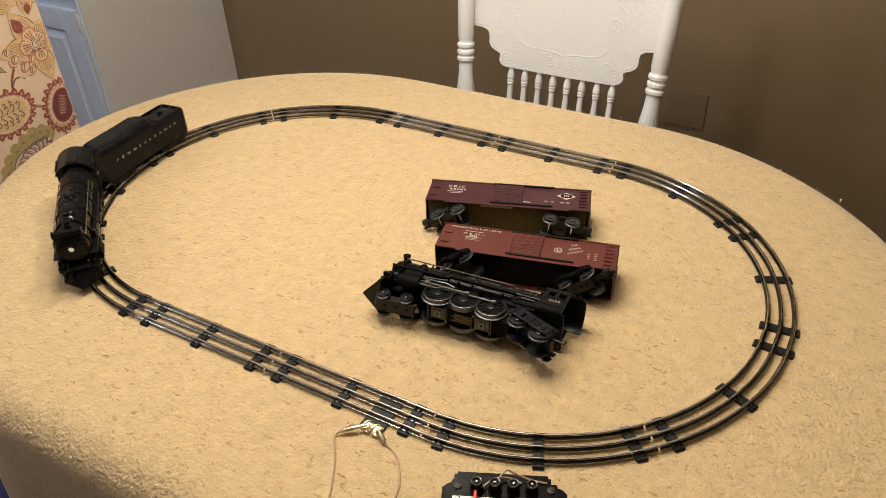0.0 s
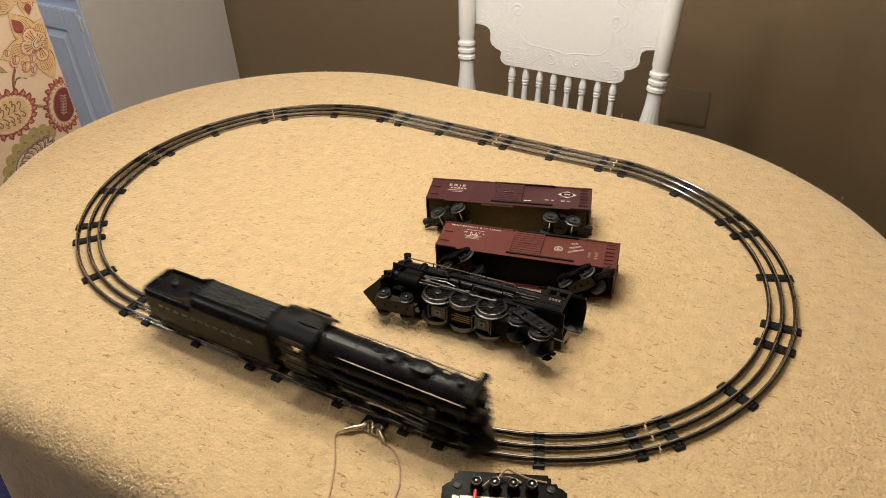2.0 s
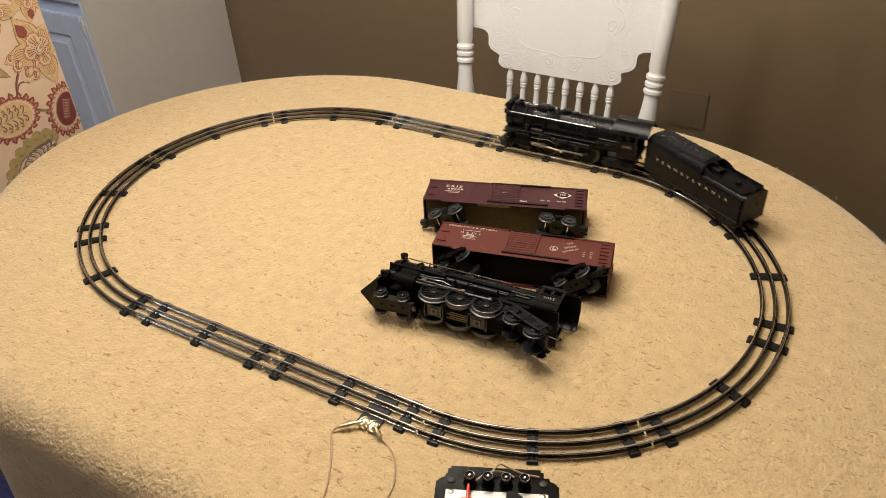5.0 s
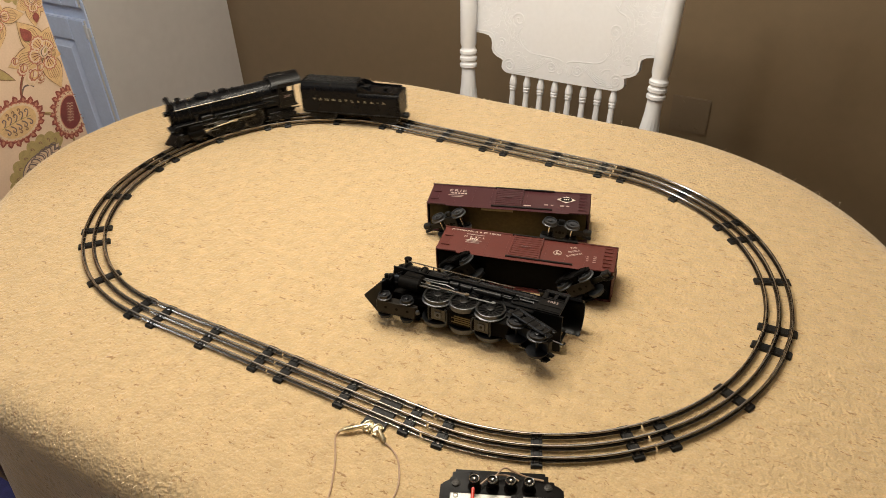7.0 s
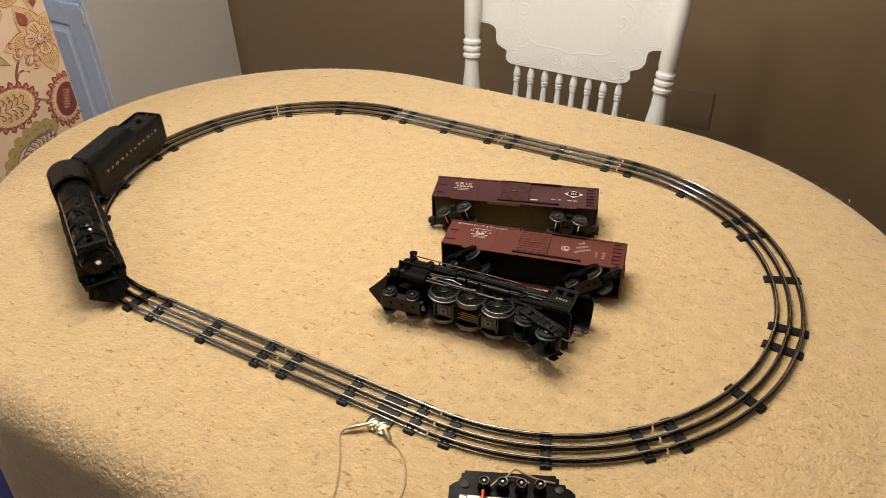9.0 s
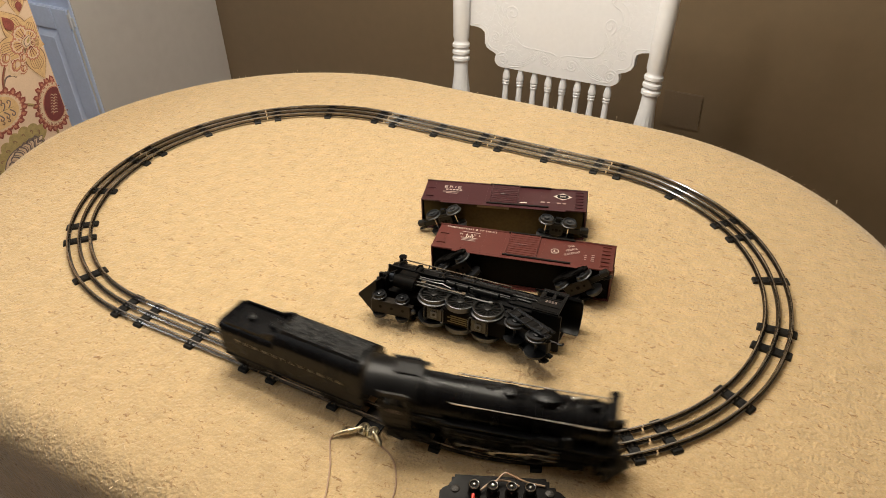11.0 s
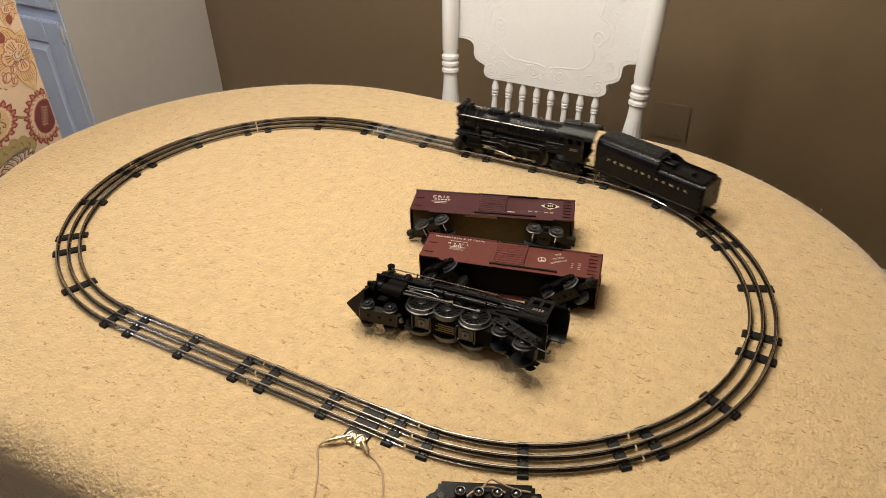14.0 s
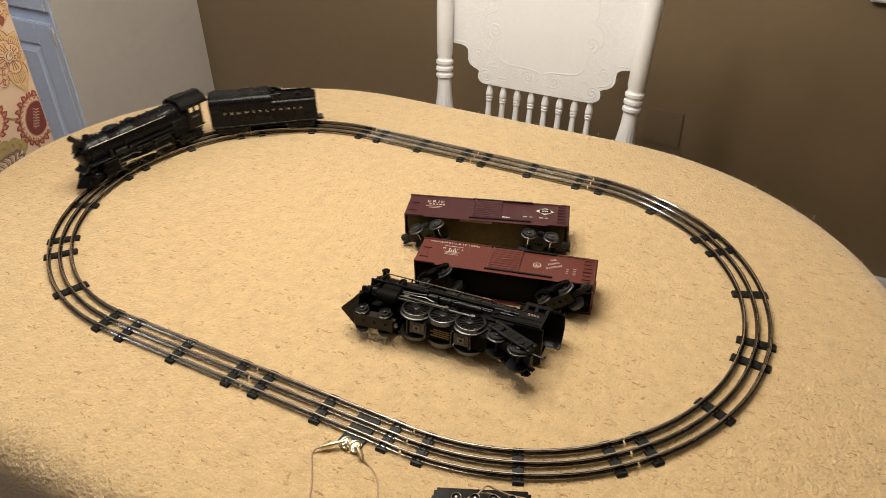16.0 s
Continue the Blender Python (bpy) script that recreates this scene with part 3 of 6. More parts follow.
def build_fabric_chair():
    ch = tagged(empty("upholstered_chair"), "high-backed dining chair upholstered in cream floral fabric", "chair")
    ch.location = (-0.9, 0.0, 0.0)
    y0, y1, top = -0.37, 0.113, 1.12
    bm = bmesh.new()
    box(bm, -0.085, 0.0, y0, y1, 0.30, top, 0.014, 3)
    back = part("backrest", bm, FABRIC, ch)
    bm = bmesh.new()
    box(bm, 0.0, 0.44, y0, y1, 0.32, 0.49, 0.02, 3)
    part("seat", bm, FABRIC, ch)
    for x in (-0.06, 0.41):
        for y in (y0 + 0.03, y1 - 0.03):
            bm = bmesh.new()
            rod(bm, (x, y, 0.0), (x, y, 0.32), 0.014, 0.02, 12)
            part("leg", bm, FLOOR_WOOD, ch)

    # the print: flat shapes woven into the face
    count = [0]

    def blob(pts, lay):
        bm = print_bm[lay[0]]
        count[0] += 1
        x = 0.0006 + 0.0003 * lay[1] + 0.00002 * (count[0] % 13)
        bm.faces.new([bm.verts.new((x, y, z)) for y, z in pts])

    def leaf(cy, cz, ang, length, width, lay, n=12, base=0.0):
        c, s = math.cos(ang), math.sin(ang)
        pts = []
        for k in range(n + 1):
            u = k / n
            w = width * math.sin(math.pi * u ** 0.8) * (1 - 0.25 * u)
            pts.append((u * length + base, w))
        ring = pts + [(u, -w) for u, w in pts[-2:0:-1]]
        blob([(cy + c * u - s * w, cz + s * u + c * w) for u, w in ring], lay)

    def oval(cy, cz, a, b, ang, lay, n=28, teeth=0, depth=0.0):
        c, s = math.cos(ang), math.sin(ang)
        out = []
        nn = n * (3 if teeth else 1)
        for k in range(nn):
            t = 2 * math.pi * k / nn
            f = 1 + (depth * (abs(math.sin(teeth * t / 2)) - 0.5) if teeth else 0)
            u, w = a * f * math.cos(t), b * f * math.sin(t)
            out.append((cy + c * u - s * w, cz + s * u + c * w))
        blob(out, lay)

    def line(points, r, lay):
        path = smooth_path([(0, y, z) for y, z in points], 6)
        l, rr = [], []
        for k, p in enumerate(path):
            d = (path[min(k + 1, len(path) - 1)] - path[max(k - 1, 0)]).normalized()
            l.append((p.y - d.z * r, p.z + d.y * r))
            rr.append((p.y + d.z * r, p.z - d.y * r))
        bm = print_bm[lay[0]]
        count[0] += 1
        x = 0.0006 + 0.0003 * lay[1] + 0.00002 * (count[0] % 13)
        va, vb = [bm.verts.new((x, *q)) for q in l], [bm.verts.new((x, *q)) for q in rr]
        for k in range(len(va) - 1):
            bm.faces.new((va[k], va[k + 1], vb[k + 1], vb[k]))

    mats = {"red": PR_RED, "rose": PR_ROSE, "gold": PR_GOLD, "olive": PR_OLIVE, "slate": PR_SLATE, "brown": PR_BROWN, "cream": FABRIC, "wine": PR_WINE, "beige": PR_BEIGE}
    print_bm = {k: bmesh.new() for k in mats}

    def polar(cy, cz, a, u, w):
        return cy + u * math.cos(a) - w * math.sin(a), cz + u * math.sin(a) + w * math.cos(a)

    def curl(cy, cz, a, size, r, lay, way=1):
        line([polar(cy, cz, a, size * u, way * size * w) for u, w in ((0, 0), (0.45, 0.10), (0.85, 0.38), (0.80, 0.72), (0.50, 0.72), (0.48, 0.50))], r, lay)

    def lily(cy, cz, k=1.0, turn=0.0):
        for a, l, w in ((0.75, 0.050, 0.022), (3.05, 0.074, 0.023), (1.90, 0.072, 0.025), (4.70, 0.072, 0.022), (2.5, 0.034, 0.015), (5.7, 0.030, 0.013)):
            a, l, w = a + turn, l * k, w * k
            leaf(cy, cz, a, l * 1.06, w * 1.22, ("beige", 0), base=0.001 * k)
            leaf(cy, cz, a, l * 1.0, w * 1.06, ("brown", 1), base=0.003 * k)
            leaf(cy, cz, a, l * 0.965, w * 0.96, ("gold", 2), base=0.005 * k)
            for q in range(-3, 4):      # fine veins running out from the throat
                line([polar(cy, cz, a, l * 0.42, w * 0.16 * q), polar(cy, cz, a, l * 0.60, w * 0.19 * q), polar(cy, cz, a, l * (0.78 - 0.03 * abs(q)), w * 0.13 * q)], 0.00045 * k, ("brown", 3))
            py, pz = polar(cy, cz, a, l * 0.30, 0)
            oval(py, pz, l * 0.17, w * 0.62, a, ("rose", 4), teeth=11, depth=0.22)
            oval(py, pz, l * 0.135, w * 0.50, a, ("cream", 5), teeth=11, depth=0.18)
            oval(py, pz, l * 0.10, w * 0.40, a, ("gold", 6))
            for q in (-1, 0, 1):
                line([polar(cy, cz, a, l * 0.12, w * 0.08 * q), polar(cy, cz, a, l * 0.25, w * 0.18 * q), polar(cy, cz, a, l * 0.37, w * 0.26 * q)], 0.0006 * k, ("wine", 7))
        heart = polar(cy, cz, 1.9 + turn, 0.046 * k, 0.004 * k)
        leaf(heart[0], heart[1], 1.9 + turn, 0.030 * k, 0.011 * k, ("red", 8), base=-0.012 * k)
        leaf(cy - 0.010 * k, cz - 0.008 * k, 0.9, 0.027 * k, 0.010 * k, ("beige", 9))
        leaf(cy - 0.008 * k, cz - 0.006 * k, 0.9, 0.022 * k, 0.0075 * k, ("slate", 10))
        leaf(cy - 0.007 * k, cz - 0.005 * k, 0.9, 0.020 * k, 0.0060 * k, ("cream", 11))
        leaf(cy - 0.003 * k, cz - 0.001 * k, 0.9, 0.012 * k, 0.0030 * k, ("olive", 12))

    def swirl(cy, cz, size, a):
        for f, c in ((1.0, "beige"), (0.92, "rose"), (0.76, "cream"), (0.62, "rose"), (0.46, "gold"), (0.30, "cream")):
            oval(cy + 0.25 * size * (1 - f), cz + 0.2 * size * (1 - f), size * f, size * f * 0.78, a, (c, 1 + int(10 * (1 - f))), teeth=9, depth=0.10)
        curl(cy - 0.3 * size, cz - 0.2 * size, a, size * 0.9, 0.0006, ("red", 11))

    def thistle(cy, cz, a, b, ang, core):
        # overlapping fronds round the rim
        for k in range(20):
            t = 2 * math.pi * k / 20
            py, pz = polar(cy, cz, ang, a * 0.80 * math.cos(t), b * 0.80 * math.sin(t))
            d = ang + math.atan2(b * math.sin(t) * 1.2, a * math.cos(t)) + 0.45
            leaf(py, pz, d, 0.30 * b, 0.15 * b, ("red", 0), n=8)
            leaf(py, pz, d, 0.20 * b, 0.07 * b, ("rose", 2), n=8)
        oval(cy, cz, a * 0.86, b * 0.86, ang, ("red", 1), teeth=20, depth=0.08)
        oval(cy, cz, a * 0.79, b * 0.79, ang, ("rose", 3))
        oval(cy, cz, a * 0.74, b * 0.74, ang, ("beige", 4), teeth=34, depth=0.10)
        if core == "red":
            for k in range(22):
                t = 2 * math.pi * k / 22
                py, pz = polar(cy, cz, ang, a * 0.65 * math.cos(t), b * 0.65 * math.sin(t))
                curl(py, pz, ang + t, 0.13 * b, 0.0006, ("red", 6))
            oval(cy + 0.002, cz, a * 0.63, b * 0.60, ang, ("rose", 5))
            oval(cy + 0.002, cz, a * 0.59, b * 0.56, ang, ("wine", 7))
            line([polar(cy, cz, ang, -a * 0.36, 0.05 * b), polar(cy, cz, ang, 0, 0.0), polar(cy, cz, ang, a * 0.36, -0.08 * b)], 0.0007, ("rose", 8))
            for k in range(-3, 4):
                p = polar(cy, cz, ang, a * 0.10 * k, 0)
                for q in (-1, 1):
                    line([p, polar(p[0], p[1], ang, 0.05 * a, 0.09 * b * q), polar(p[0], p[1], ang, 0.02 * a, 0.17 * b * q)], 0.0006, ("beige", 9))
        else:
            oval(cy, cz, a * 0.66, b * 0.66, ang, ("gold", 5))
            line([polar(cy, cz, ang, -a * 0.55, 0), polar(cy, cz, ang, 0, 0.04 * b), polar(cy, cz, ang, a * 0.50, 0)], 0.0008, ("olive", 6))
            for k in range(-2, 3):
                for q in (-1, 1):
                    for lane, size in ((0.04, 0.30), (0.30, 0.20)):
                        if lane > 0.2 and abs(k) > 1:
                            continue
                        p = polar(cy, cz, ang, a * (0.20 * k - 0.06), q * lane * b)
                        curl(p[0], p[1], ang + 0.5 * q, size * b, 0.0012, ("slate" if lane < 0.2 else "brown", 7), q)

    def plume(cy, cz, k, turn):
        for j in range(9):          # lobed olive edge
            t = math.pi * (j + 0.5) / 9
            p = polar(cy, cz, turn, 0.066 * k * math.cos(t), 0.040 * k * math.sin(t))
            oval(p[0], p[1], 0.020 * k, 0.015 * k, turn + t, ("olive", 0))
            curl(*polar(p[0], p[1], turn + t, -0.002 * k, 0), turn + t, 0.008 * k, 0.0009, ("brown", 2))
        leaf(*polar(cy, cz, turn, -0.066 * k, 0), turn, 0.14 * k, 0.044 * k, ("olive", 1))
        leaf(*polar(cy, cz, turn, -0.058 * k, 0), turn, 0.124 * k, 0.039 * k, ("slate", 3))
        leaf(*polar(cy, cz, turn, -0.056 * k, 0), turn, 0.120 * k, 0.0365 * k, ("beige", 4))
        for j in range(9):
            u = (-0.046 + 0.0115 * j) * k
            w = 0.030 * k * math.sin(math.pi * (0.14 + j / 11.5))
            for q in (-1, 1):
                p = polar(cy, cz, turn, u, 0)
                for lane in (0.0, 0.0042):
                    line([polar(p[0], p[1], turn, lane * k, 0), polar(p[0], p[1], turn, 0.010 * k + lane * k, 0.45 * w * q), polar(p[0], p[1], turn, 0.004 * k + lane * k, 0.95 * w * q), polar(p[0], p[1], turn, -0.004 * k + lane * k, 0.90 * w * q)], (0.0014 if lane == 0 else 0.0007) * k, ("slate", 5))

    for dy, dz in ((0.0, 0.0), (-0.235, 0.06)):
        lily(0.074 + dy, 0.898 + dz, 1.08, 0.12)
        lily(0.005 + dy, 0.990 + dz, 0.75, 1.4)
        lily(0.085 + dy, 1.000 + dz, 0.7, 2.6)
        for py, pz, size in ((0.018, 0.882, 0.016), (0.033, 0.862, 0.020), (0.052, 0.872, 0.014), (0.008, 0.900, 0.012), (0.046, 0.852, 0.012)):
            swirl(py + dy, pz + dz, size, 0.7)
        thistle(0.081 + dy, 0.762 + dz, 0.060, 0.043, 1.25, "red")
        thistle(-0.034 + dy, 0.790 + dz, 0.064, 0.047, 0.06, "gold")
        plume(-0.022 + dy, 0.678 + dz, 1.0, 0.55)
        plume(0.06 + dy, 1.06 + dz, 0.9, 2.2)
        line([(0.014 + dy, 0.872 + dz), (0.000 + dy, 0.85 + dz), (-0.006 + dy, 0.83 + dz), (-0.010 + dy, 0.815 + dz)], 0.0028, ("brown", 0))
        line([(0.013 + dy, 0.872 + dz), (-0.001 + dy, 0.85 + dz), (-0.007 + dy, 0.83 + dz), (-0.011 + dy, 0.815 + dz)], 0.0012, ("red", 1))
        line([(-0.006 + dy, 0.832 + dz), (0.006 + dy, 0.848 + dz), (0.020 + dy, 0.848 + dz), (0.027 + dy, 0.842 + dz)], 0.0017, ("slate", 0))
        line([(0.022 + dy, 0.785 + dz), (0.045 + dy, 0.772 + dz), (0.062 + dy, 0.740 + dz), (0.07 + dy, 0.70 + dz)], 0.0030, ("olive", 0))
        line([(0.022 + dy, 0.784 + dz), (0.044 + dy, 0.771 + dz), (0.061 + dy, 0.740 + dz), (0.069 + dy, 0.70 + dz)], 0.0010, ("brown", 1))
        leaf(-0.050 + dy, 0.905 + dz, -0.7, 0.060, 0.012, ("brown", 0))
        leaf(-0.049 + dy, 0.904 + dz, -0.7, 0.056, 0.0095, ("olive", 1))
    for k, bm in print_bm.items():
        for f in list(bm.faces):
            if any(v.co.y > y1 - 0.006 or v.co.y < y0 + 0.006 or v.co.z > top - 0.02 for v in f.verts):
                for v in f.verts:
                    v.co.y = min(max(v.co.y, y0 + 0.012), y1 - 0.012)
                    v.co.z = min(v.co.z, top - 0.016)
        tagged(part("floral_print", bm, mats[k], back, k + " parts of the floral print", smooth=False), kind="stuff")


# ---------------------------------------------------------------- the track
L, R = 0.22225, 0.3190
GAUGE = 0.0159
ROUND = 4 * L + 2 * math.pi * R


def rail_profile():
    pts = []
    for k in range(9):
        a = radians(-60 + 300 * k / 8)
        pts.append((0.0015 * math.cos(a), 0.0093 + 0.0015 * math.sin(a)))
    return [(0.0028, 0.0040), (0.0028, 0.0046), (0.0007, 0.0050), (0.0007, 0.0078)] + pts + [(-0.0007, 0.0078), (-0.0007, 0.0050), (-0.0028, 0.0046), (-0.0028, 0.0040)]


def sweep_rail(bm, path):
    prof = rail_profile()
    rings = [[bm.verts.new((x + nx * u, y + ny * u, z)) for u, z in prof] for x, y, nx, ny in path]
    n = len(prof)
    for a, b in zip(rings, rings[1:]):
        for k in range(n):
            bm.faces.new((a[k], a[(k + 1) % n], b[(k + 1) % n], b[k]))
    bm.faces.new(rings[0][::-1])
    bm.faces.new(rings[-1])


def add_tie(parent, m):
    bm = bmesh.new()
    w = 0.0062
    prof = [(-0.0242, 0.0), (-0.0242, 0.0022), (-0.0226, 0.0040), (0.0226, 0.0040), (0.0242, 0.0022), (0.0242, 0.0)]
    prism(bm, prof, axes((-w, 0, 0), (0, 1, 0), (0, 0, 1), (1, 0, 0)), 2 * w, 0.0006)
    for y in (-GAUGE, 0, GAUGE):
        for sx in (-1, 1):
            box(bm, sx * 0.0035 - 0.0015, sx * 0.0035 + 0.0015, y - 0.0042, y + 0.0042, 0.0036, 0.0052, 0.0004)
    for y in (-GAUGE / 2, GAUGE / 2):
        box(bm, -0.0035, 0.0035, y - 0.0035, y + 0.0035, 0.0038, 0.0047, 0.0005)
    bm.transform(m)
    part("tie", bm, TIE, parent)


def add_pins(parent, x, y, ang):
    for off in (-GAUGE, 0, GAUGE):
        bm = bmesh.new()
        c, s = math.cos(ang), math.sin(ang)
        q = Vector((x - s * off, y + c * off, 0.0093))
        rod(bm, q - Vector((c, s, 0)) * 0.003, q + Vector((c, s, 0)) * 0.003, 0.0012, seg=8)
        part("pin", bm, STEEL, parent)


def build_track():
    st = tagged(empty("straight_track"), "straight three-rail tinplate toy track on black metal ties", "toy track", "sections of the oval track")
    for off in (-GAUGE, 0, GAUGE):
        bm = bmesh.new()
        sweep_rail(bm, [(-L / 2 + 0.0012, off, 0, 1), (L / 2 - 0.0012, off, 0, 1)])
        part("rail", bm, RAIL, st)
    for x in (-L / 2 + 0.021, 0, L / 2 - 0.021):
        add_tie(st, Matrix.Translation((x, 0, 0)))
    add_pins(st, L / 2, 0, 0)
    cu = tagged(empty("curved_track"), "curved three-rail tinplate toy track on black metal ties", "toy track", "sections of the oval track")
    h = radians(22.5)
    gap = 0.0012 / R
    for off in (-GAUGE, 0, GAUGE):
        bm = bmesh.new()
        path = []
        for k in range(19):
            a = -h + gap + (2 * h - 2 * gap) * k / 18
            path.append(((R + off) * math.cos(a), (R + off) * math.sin(a), math.cos(a), math.sin(a)))
        sweep_rail(bm, path)
        part("rail", bm, RAIL_OLD, cu)
    for a in (-h + 0.021 / R, 0, h - 0.021 / R):
        add_tie(cu, Matrix.Rotation(a, 4, "Z") @ Matrix.Translation((R, 0, 0)) @ Matrix.Rotation(math.pi / 2, 4, "Z"))
    add_pins(cu, R * math.cos(h), R * math.sin(h), h + math.pi / 2)
    places = [(st, pose(sx * L / 2, sy * R, ZT, 0, 0, 0 if sy < 0 else 180)) for sy in (-1, 1) for sx in (-1, 1)]
    nudge = ((0.0, 0.0), (-0.0012, 0.0030), (-0.0006, 0.0012), (0, 0))
    swing = Matrix.Translation((L, -R, 0)) @ Matrix.Rotation(radians(0.75), 4, "Z") @ Matrix.Translation((-L, R, 0))
    places += [(cu, (swing if k == 0 else Matrix()) @ pose(L + nudge[k][0], nudge[k][1], ZT, 0, 0, -67.5 + 45 * k)) for k in range(4)] + [(cu, pose(-L, 0, ZT, 0, 0, 112.5 + 45 * k)) for k in range(4)]
    for ob in (st, cu):
        mine = [m for o, m in places if o is ob]
        for m in mine[1:]:
            copy_thing(ob, m)
        ob.matrix_basis = mine[0]


def build_lockon():
    lk = tagged(empty("track_terminal"), "black fibre track terminal with two brass spring clips", "terminal")
    lk.location = (0.166, -R, ZT)
    bm = bmesh.new()
    box(bm, -0.0145, 0.0145, -0.036, 0.014, 0.0008, 0.0034, 0.0006)
    part("base", bm, TIE, lk)
    for x in (-0.0025, 0.0095):
        bm = bmesh.new()
        box(bm, x - 0.005, x + 0.005, -0.040, -0.026, 0.0034, 0.0046, 0.0004)
        tube(bm, smooth_path([(x - 0.004, -0.038, 0.0046), (x - 0.004, -0.036, 0.0095), (x - 0.001, -0.030, 0.0105), (x + 0.003, -0.028, 0.0075), (x + 0.004, -0.034, 0.0050)], 4), 0.0014, 6)
        tube(bm, smooth_path([(x + 0.004, -0.039, 0.0046), (x + 0.003, -0.037, 0.0095), (x + 0.001, -0.031, 0.0100)], 4), 0.0013, 6)
        part("spring_clip", bm, BRASS, lk)
    # leads with crimped ends
    z = ZT + 0.0012
    for name, crimp, pts in (
            ("left", ((0.1630, -0.353, ZT + 0.009), (0.138, -0.373, ZT + 0.005)), [(0.138, -0.373, ZT + 0.004), (0.1365, -0.379, z), (0.144, -0.390, z), (0.155, -0.405, z), (0.166, -0.424, z), (0.177, -0.447, z), (0.184, -0.476, z), (0.192, -0.51, z)]),
            ("right", ((0.1780, -0.353, ZT + 0.009), (0.192, -0.362, ZT + 0.004)), [(0.192, -0.362, ZT + 0.003), (0.203, -0.365, z), (0.216, -0.374, z), (0.228, -0.39, z), (0.236, -0.408, z), (0.238, -0.43, z), (0.232, -0.46, z), (0.226, -0.5, z)])):
        lead = tagged(empty("wire_lead"), "thin tan wire with a crimped brass end", "wire", "leads of the track terminal")
        bm = bmesh.new()
        tube(bm, smooth_path(pts, 8), 0.0011, 6)
        part("wire", bm, WIRE, lead)
        bm = bmesh.new()
        a, b = Vector(crimp[0]), Vector(crimp[1])
        rod(bm, a, a.lerp(b, 0.55), 0.0016, 0.0030, 10)
        rod(bm, a.lerp(b, 0.5), a.lerp(b, 0.85), 0.0034, 0.0028, 10)
        rod(bm, a.lerp(b, 0.85), b, 0.0021, 0.0014, 8)
        part("crimp", bm, BRASS, lead)


def build_controller():
    ct = tagged(empty("transformer"), "black bakelite toy train transformer with binding posts and a red lever", "transformer")
    ct.matrix_basis = pose(0.3785 - 0.009 * math.sin(radians(23.5)), -0.4600 + 0.009 * math.cos(radians(23.5)), ZT, 0, 0, 23.5)
    w, d, h = 0.0585, 0.075, 0.056

    def rounded(hw, hd, r, n=6):
        out = []
        for cx, cy, a0 in ((hw - r, hd - r, 0), (-hw + r, hd - r, 90), (-hw + r, -hd + r, 180), (hw - r, -hd + r, 270)):
            out += [(cx + r * math.cos(radians(a0 + 90 * k / n)), cy + r * math.sin(radians(a0 + 90 * k / n))) for k in range(n + 1)]
        return out

    bm = bmesh.new()
    prism(bm, rounded(w + 0.002, d + 0.002, 0.010), Matrix.Translation((0, 0, 0.0)), 0.010, 0.002)
    prism(bm, rounded(w, d, 0.009), Matrix.Translation((0, 0, 0.009)), h - 0.009, 0.005)
    part("case", bm, BAKELITE, ct)
    bm = bmesh.new()
    box(bm, -w + 0.010, w - 0.014, d - 0.004, d + 0.013, 0.002, h - 0.002, 0.003, 2)
    part("back_flange", bm, BAKELITE, ct)
    bm = bmesh.new()
    box(bm, -w + 0.010, w - 0.010, -d + 0.02, d - 0.0185, h, h + 0.0012, 0.0005)
    plate = part("face_plate", bm, PLATE, ct, "scratched bare metal plate")
    for x in (-1, 1):
        bm = bmesh.new()
        lathe(bm, ((0.0026, 0), (0.0026, 0.0006), (0.0012, 0.0012)), Matrix.Translation((x * (w - 0.0155), d - 0.0215, h + 0.0012)), 10)
        part("rivet", bm, STEEL, plate)
        bm = bmesh.new()
        lathe(bm, ((0.0042, 0), (0.004, 0.0012), (0.002, 0.0018)), Matrix.Translation((x * (w - 0.0145), d - 0.0070, h)), 14)
        box(bm, x * (w - 0.0145) - 0.0026, x * (w - 0.0145) + 0.0026, d - 0.0075, d - 0.0065, h + 0.001, h + 0.0021)
        box(bm, x * (w - 0.0145) - 0.0005, x * (w - 0.0145) + 0.0005, d - 0.0096, d - 0.0044, h + 0.001, h + 0.0020)
        part("screw", bm, BROWN_STEEL, ct)
    for k in range(4):
        x = -0.0258 + 0.0172 * k
        bm = bmesh.new()
        lathe(bm, ((0.0062, 0), (0.0066, 0.002), (0.0050, 0.003), (0.0050, 0.008), (0.0056, 0.009), (0.0056, 0.0130), (0.0048, 0.0136)), Matrix.Translation((x, d - 0.0105, h - 0.001)), 18)
        post = part("binding_post", bm, BAKELITE, ct)
        bm = bmesh.new()
        annulus(bm, ((0.0040, 0.0), (0.0050, 0.0), (0.0051, 0.0012), (0.0046, 0.0020), (0.0040, 0.0016)), Matrix.Translation((x, d - 0.0105, h + 0.0123)), 20)
        lathe(bm, ((0.0016, 0), (0.0016, 0.0012), (0.0008, 0.0020)), Matrix.Translation((x, d - 0.0105, h + 0.0123)), 12)
        part("stud", bm, STEEL, post, "bright metal stud")
    bm = bmesh.new()
    lathe(bm, ((0.0160, 0), (0.0166, 0.004), (0.0150, 0.007), (0.004, 0.008)), Matrix.Translation((-0.0265, 0.029, h + 0.0012)), 28)
    box(bm, -0.0280, -0.0250, 0.029, 0.058, h + 0.005, h + 0.010, 0.001)
    part("lever", bm, RED_KNOB, ct, "red plastic lever")
    bm = bmesh.new()
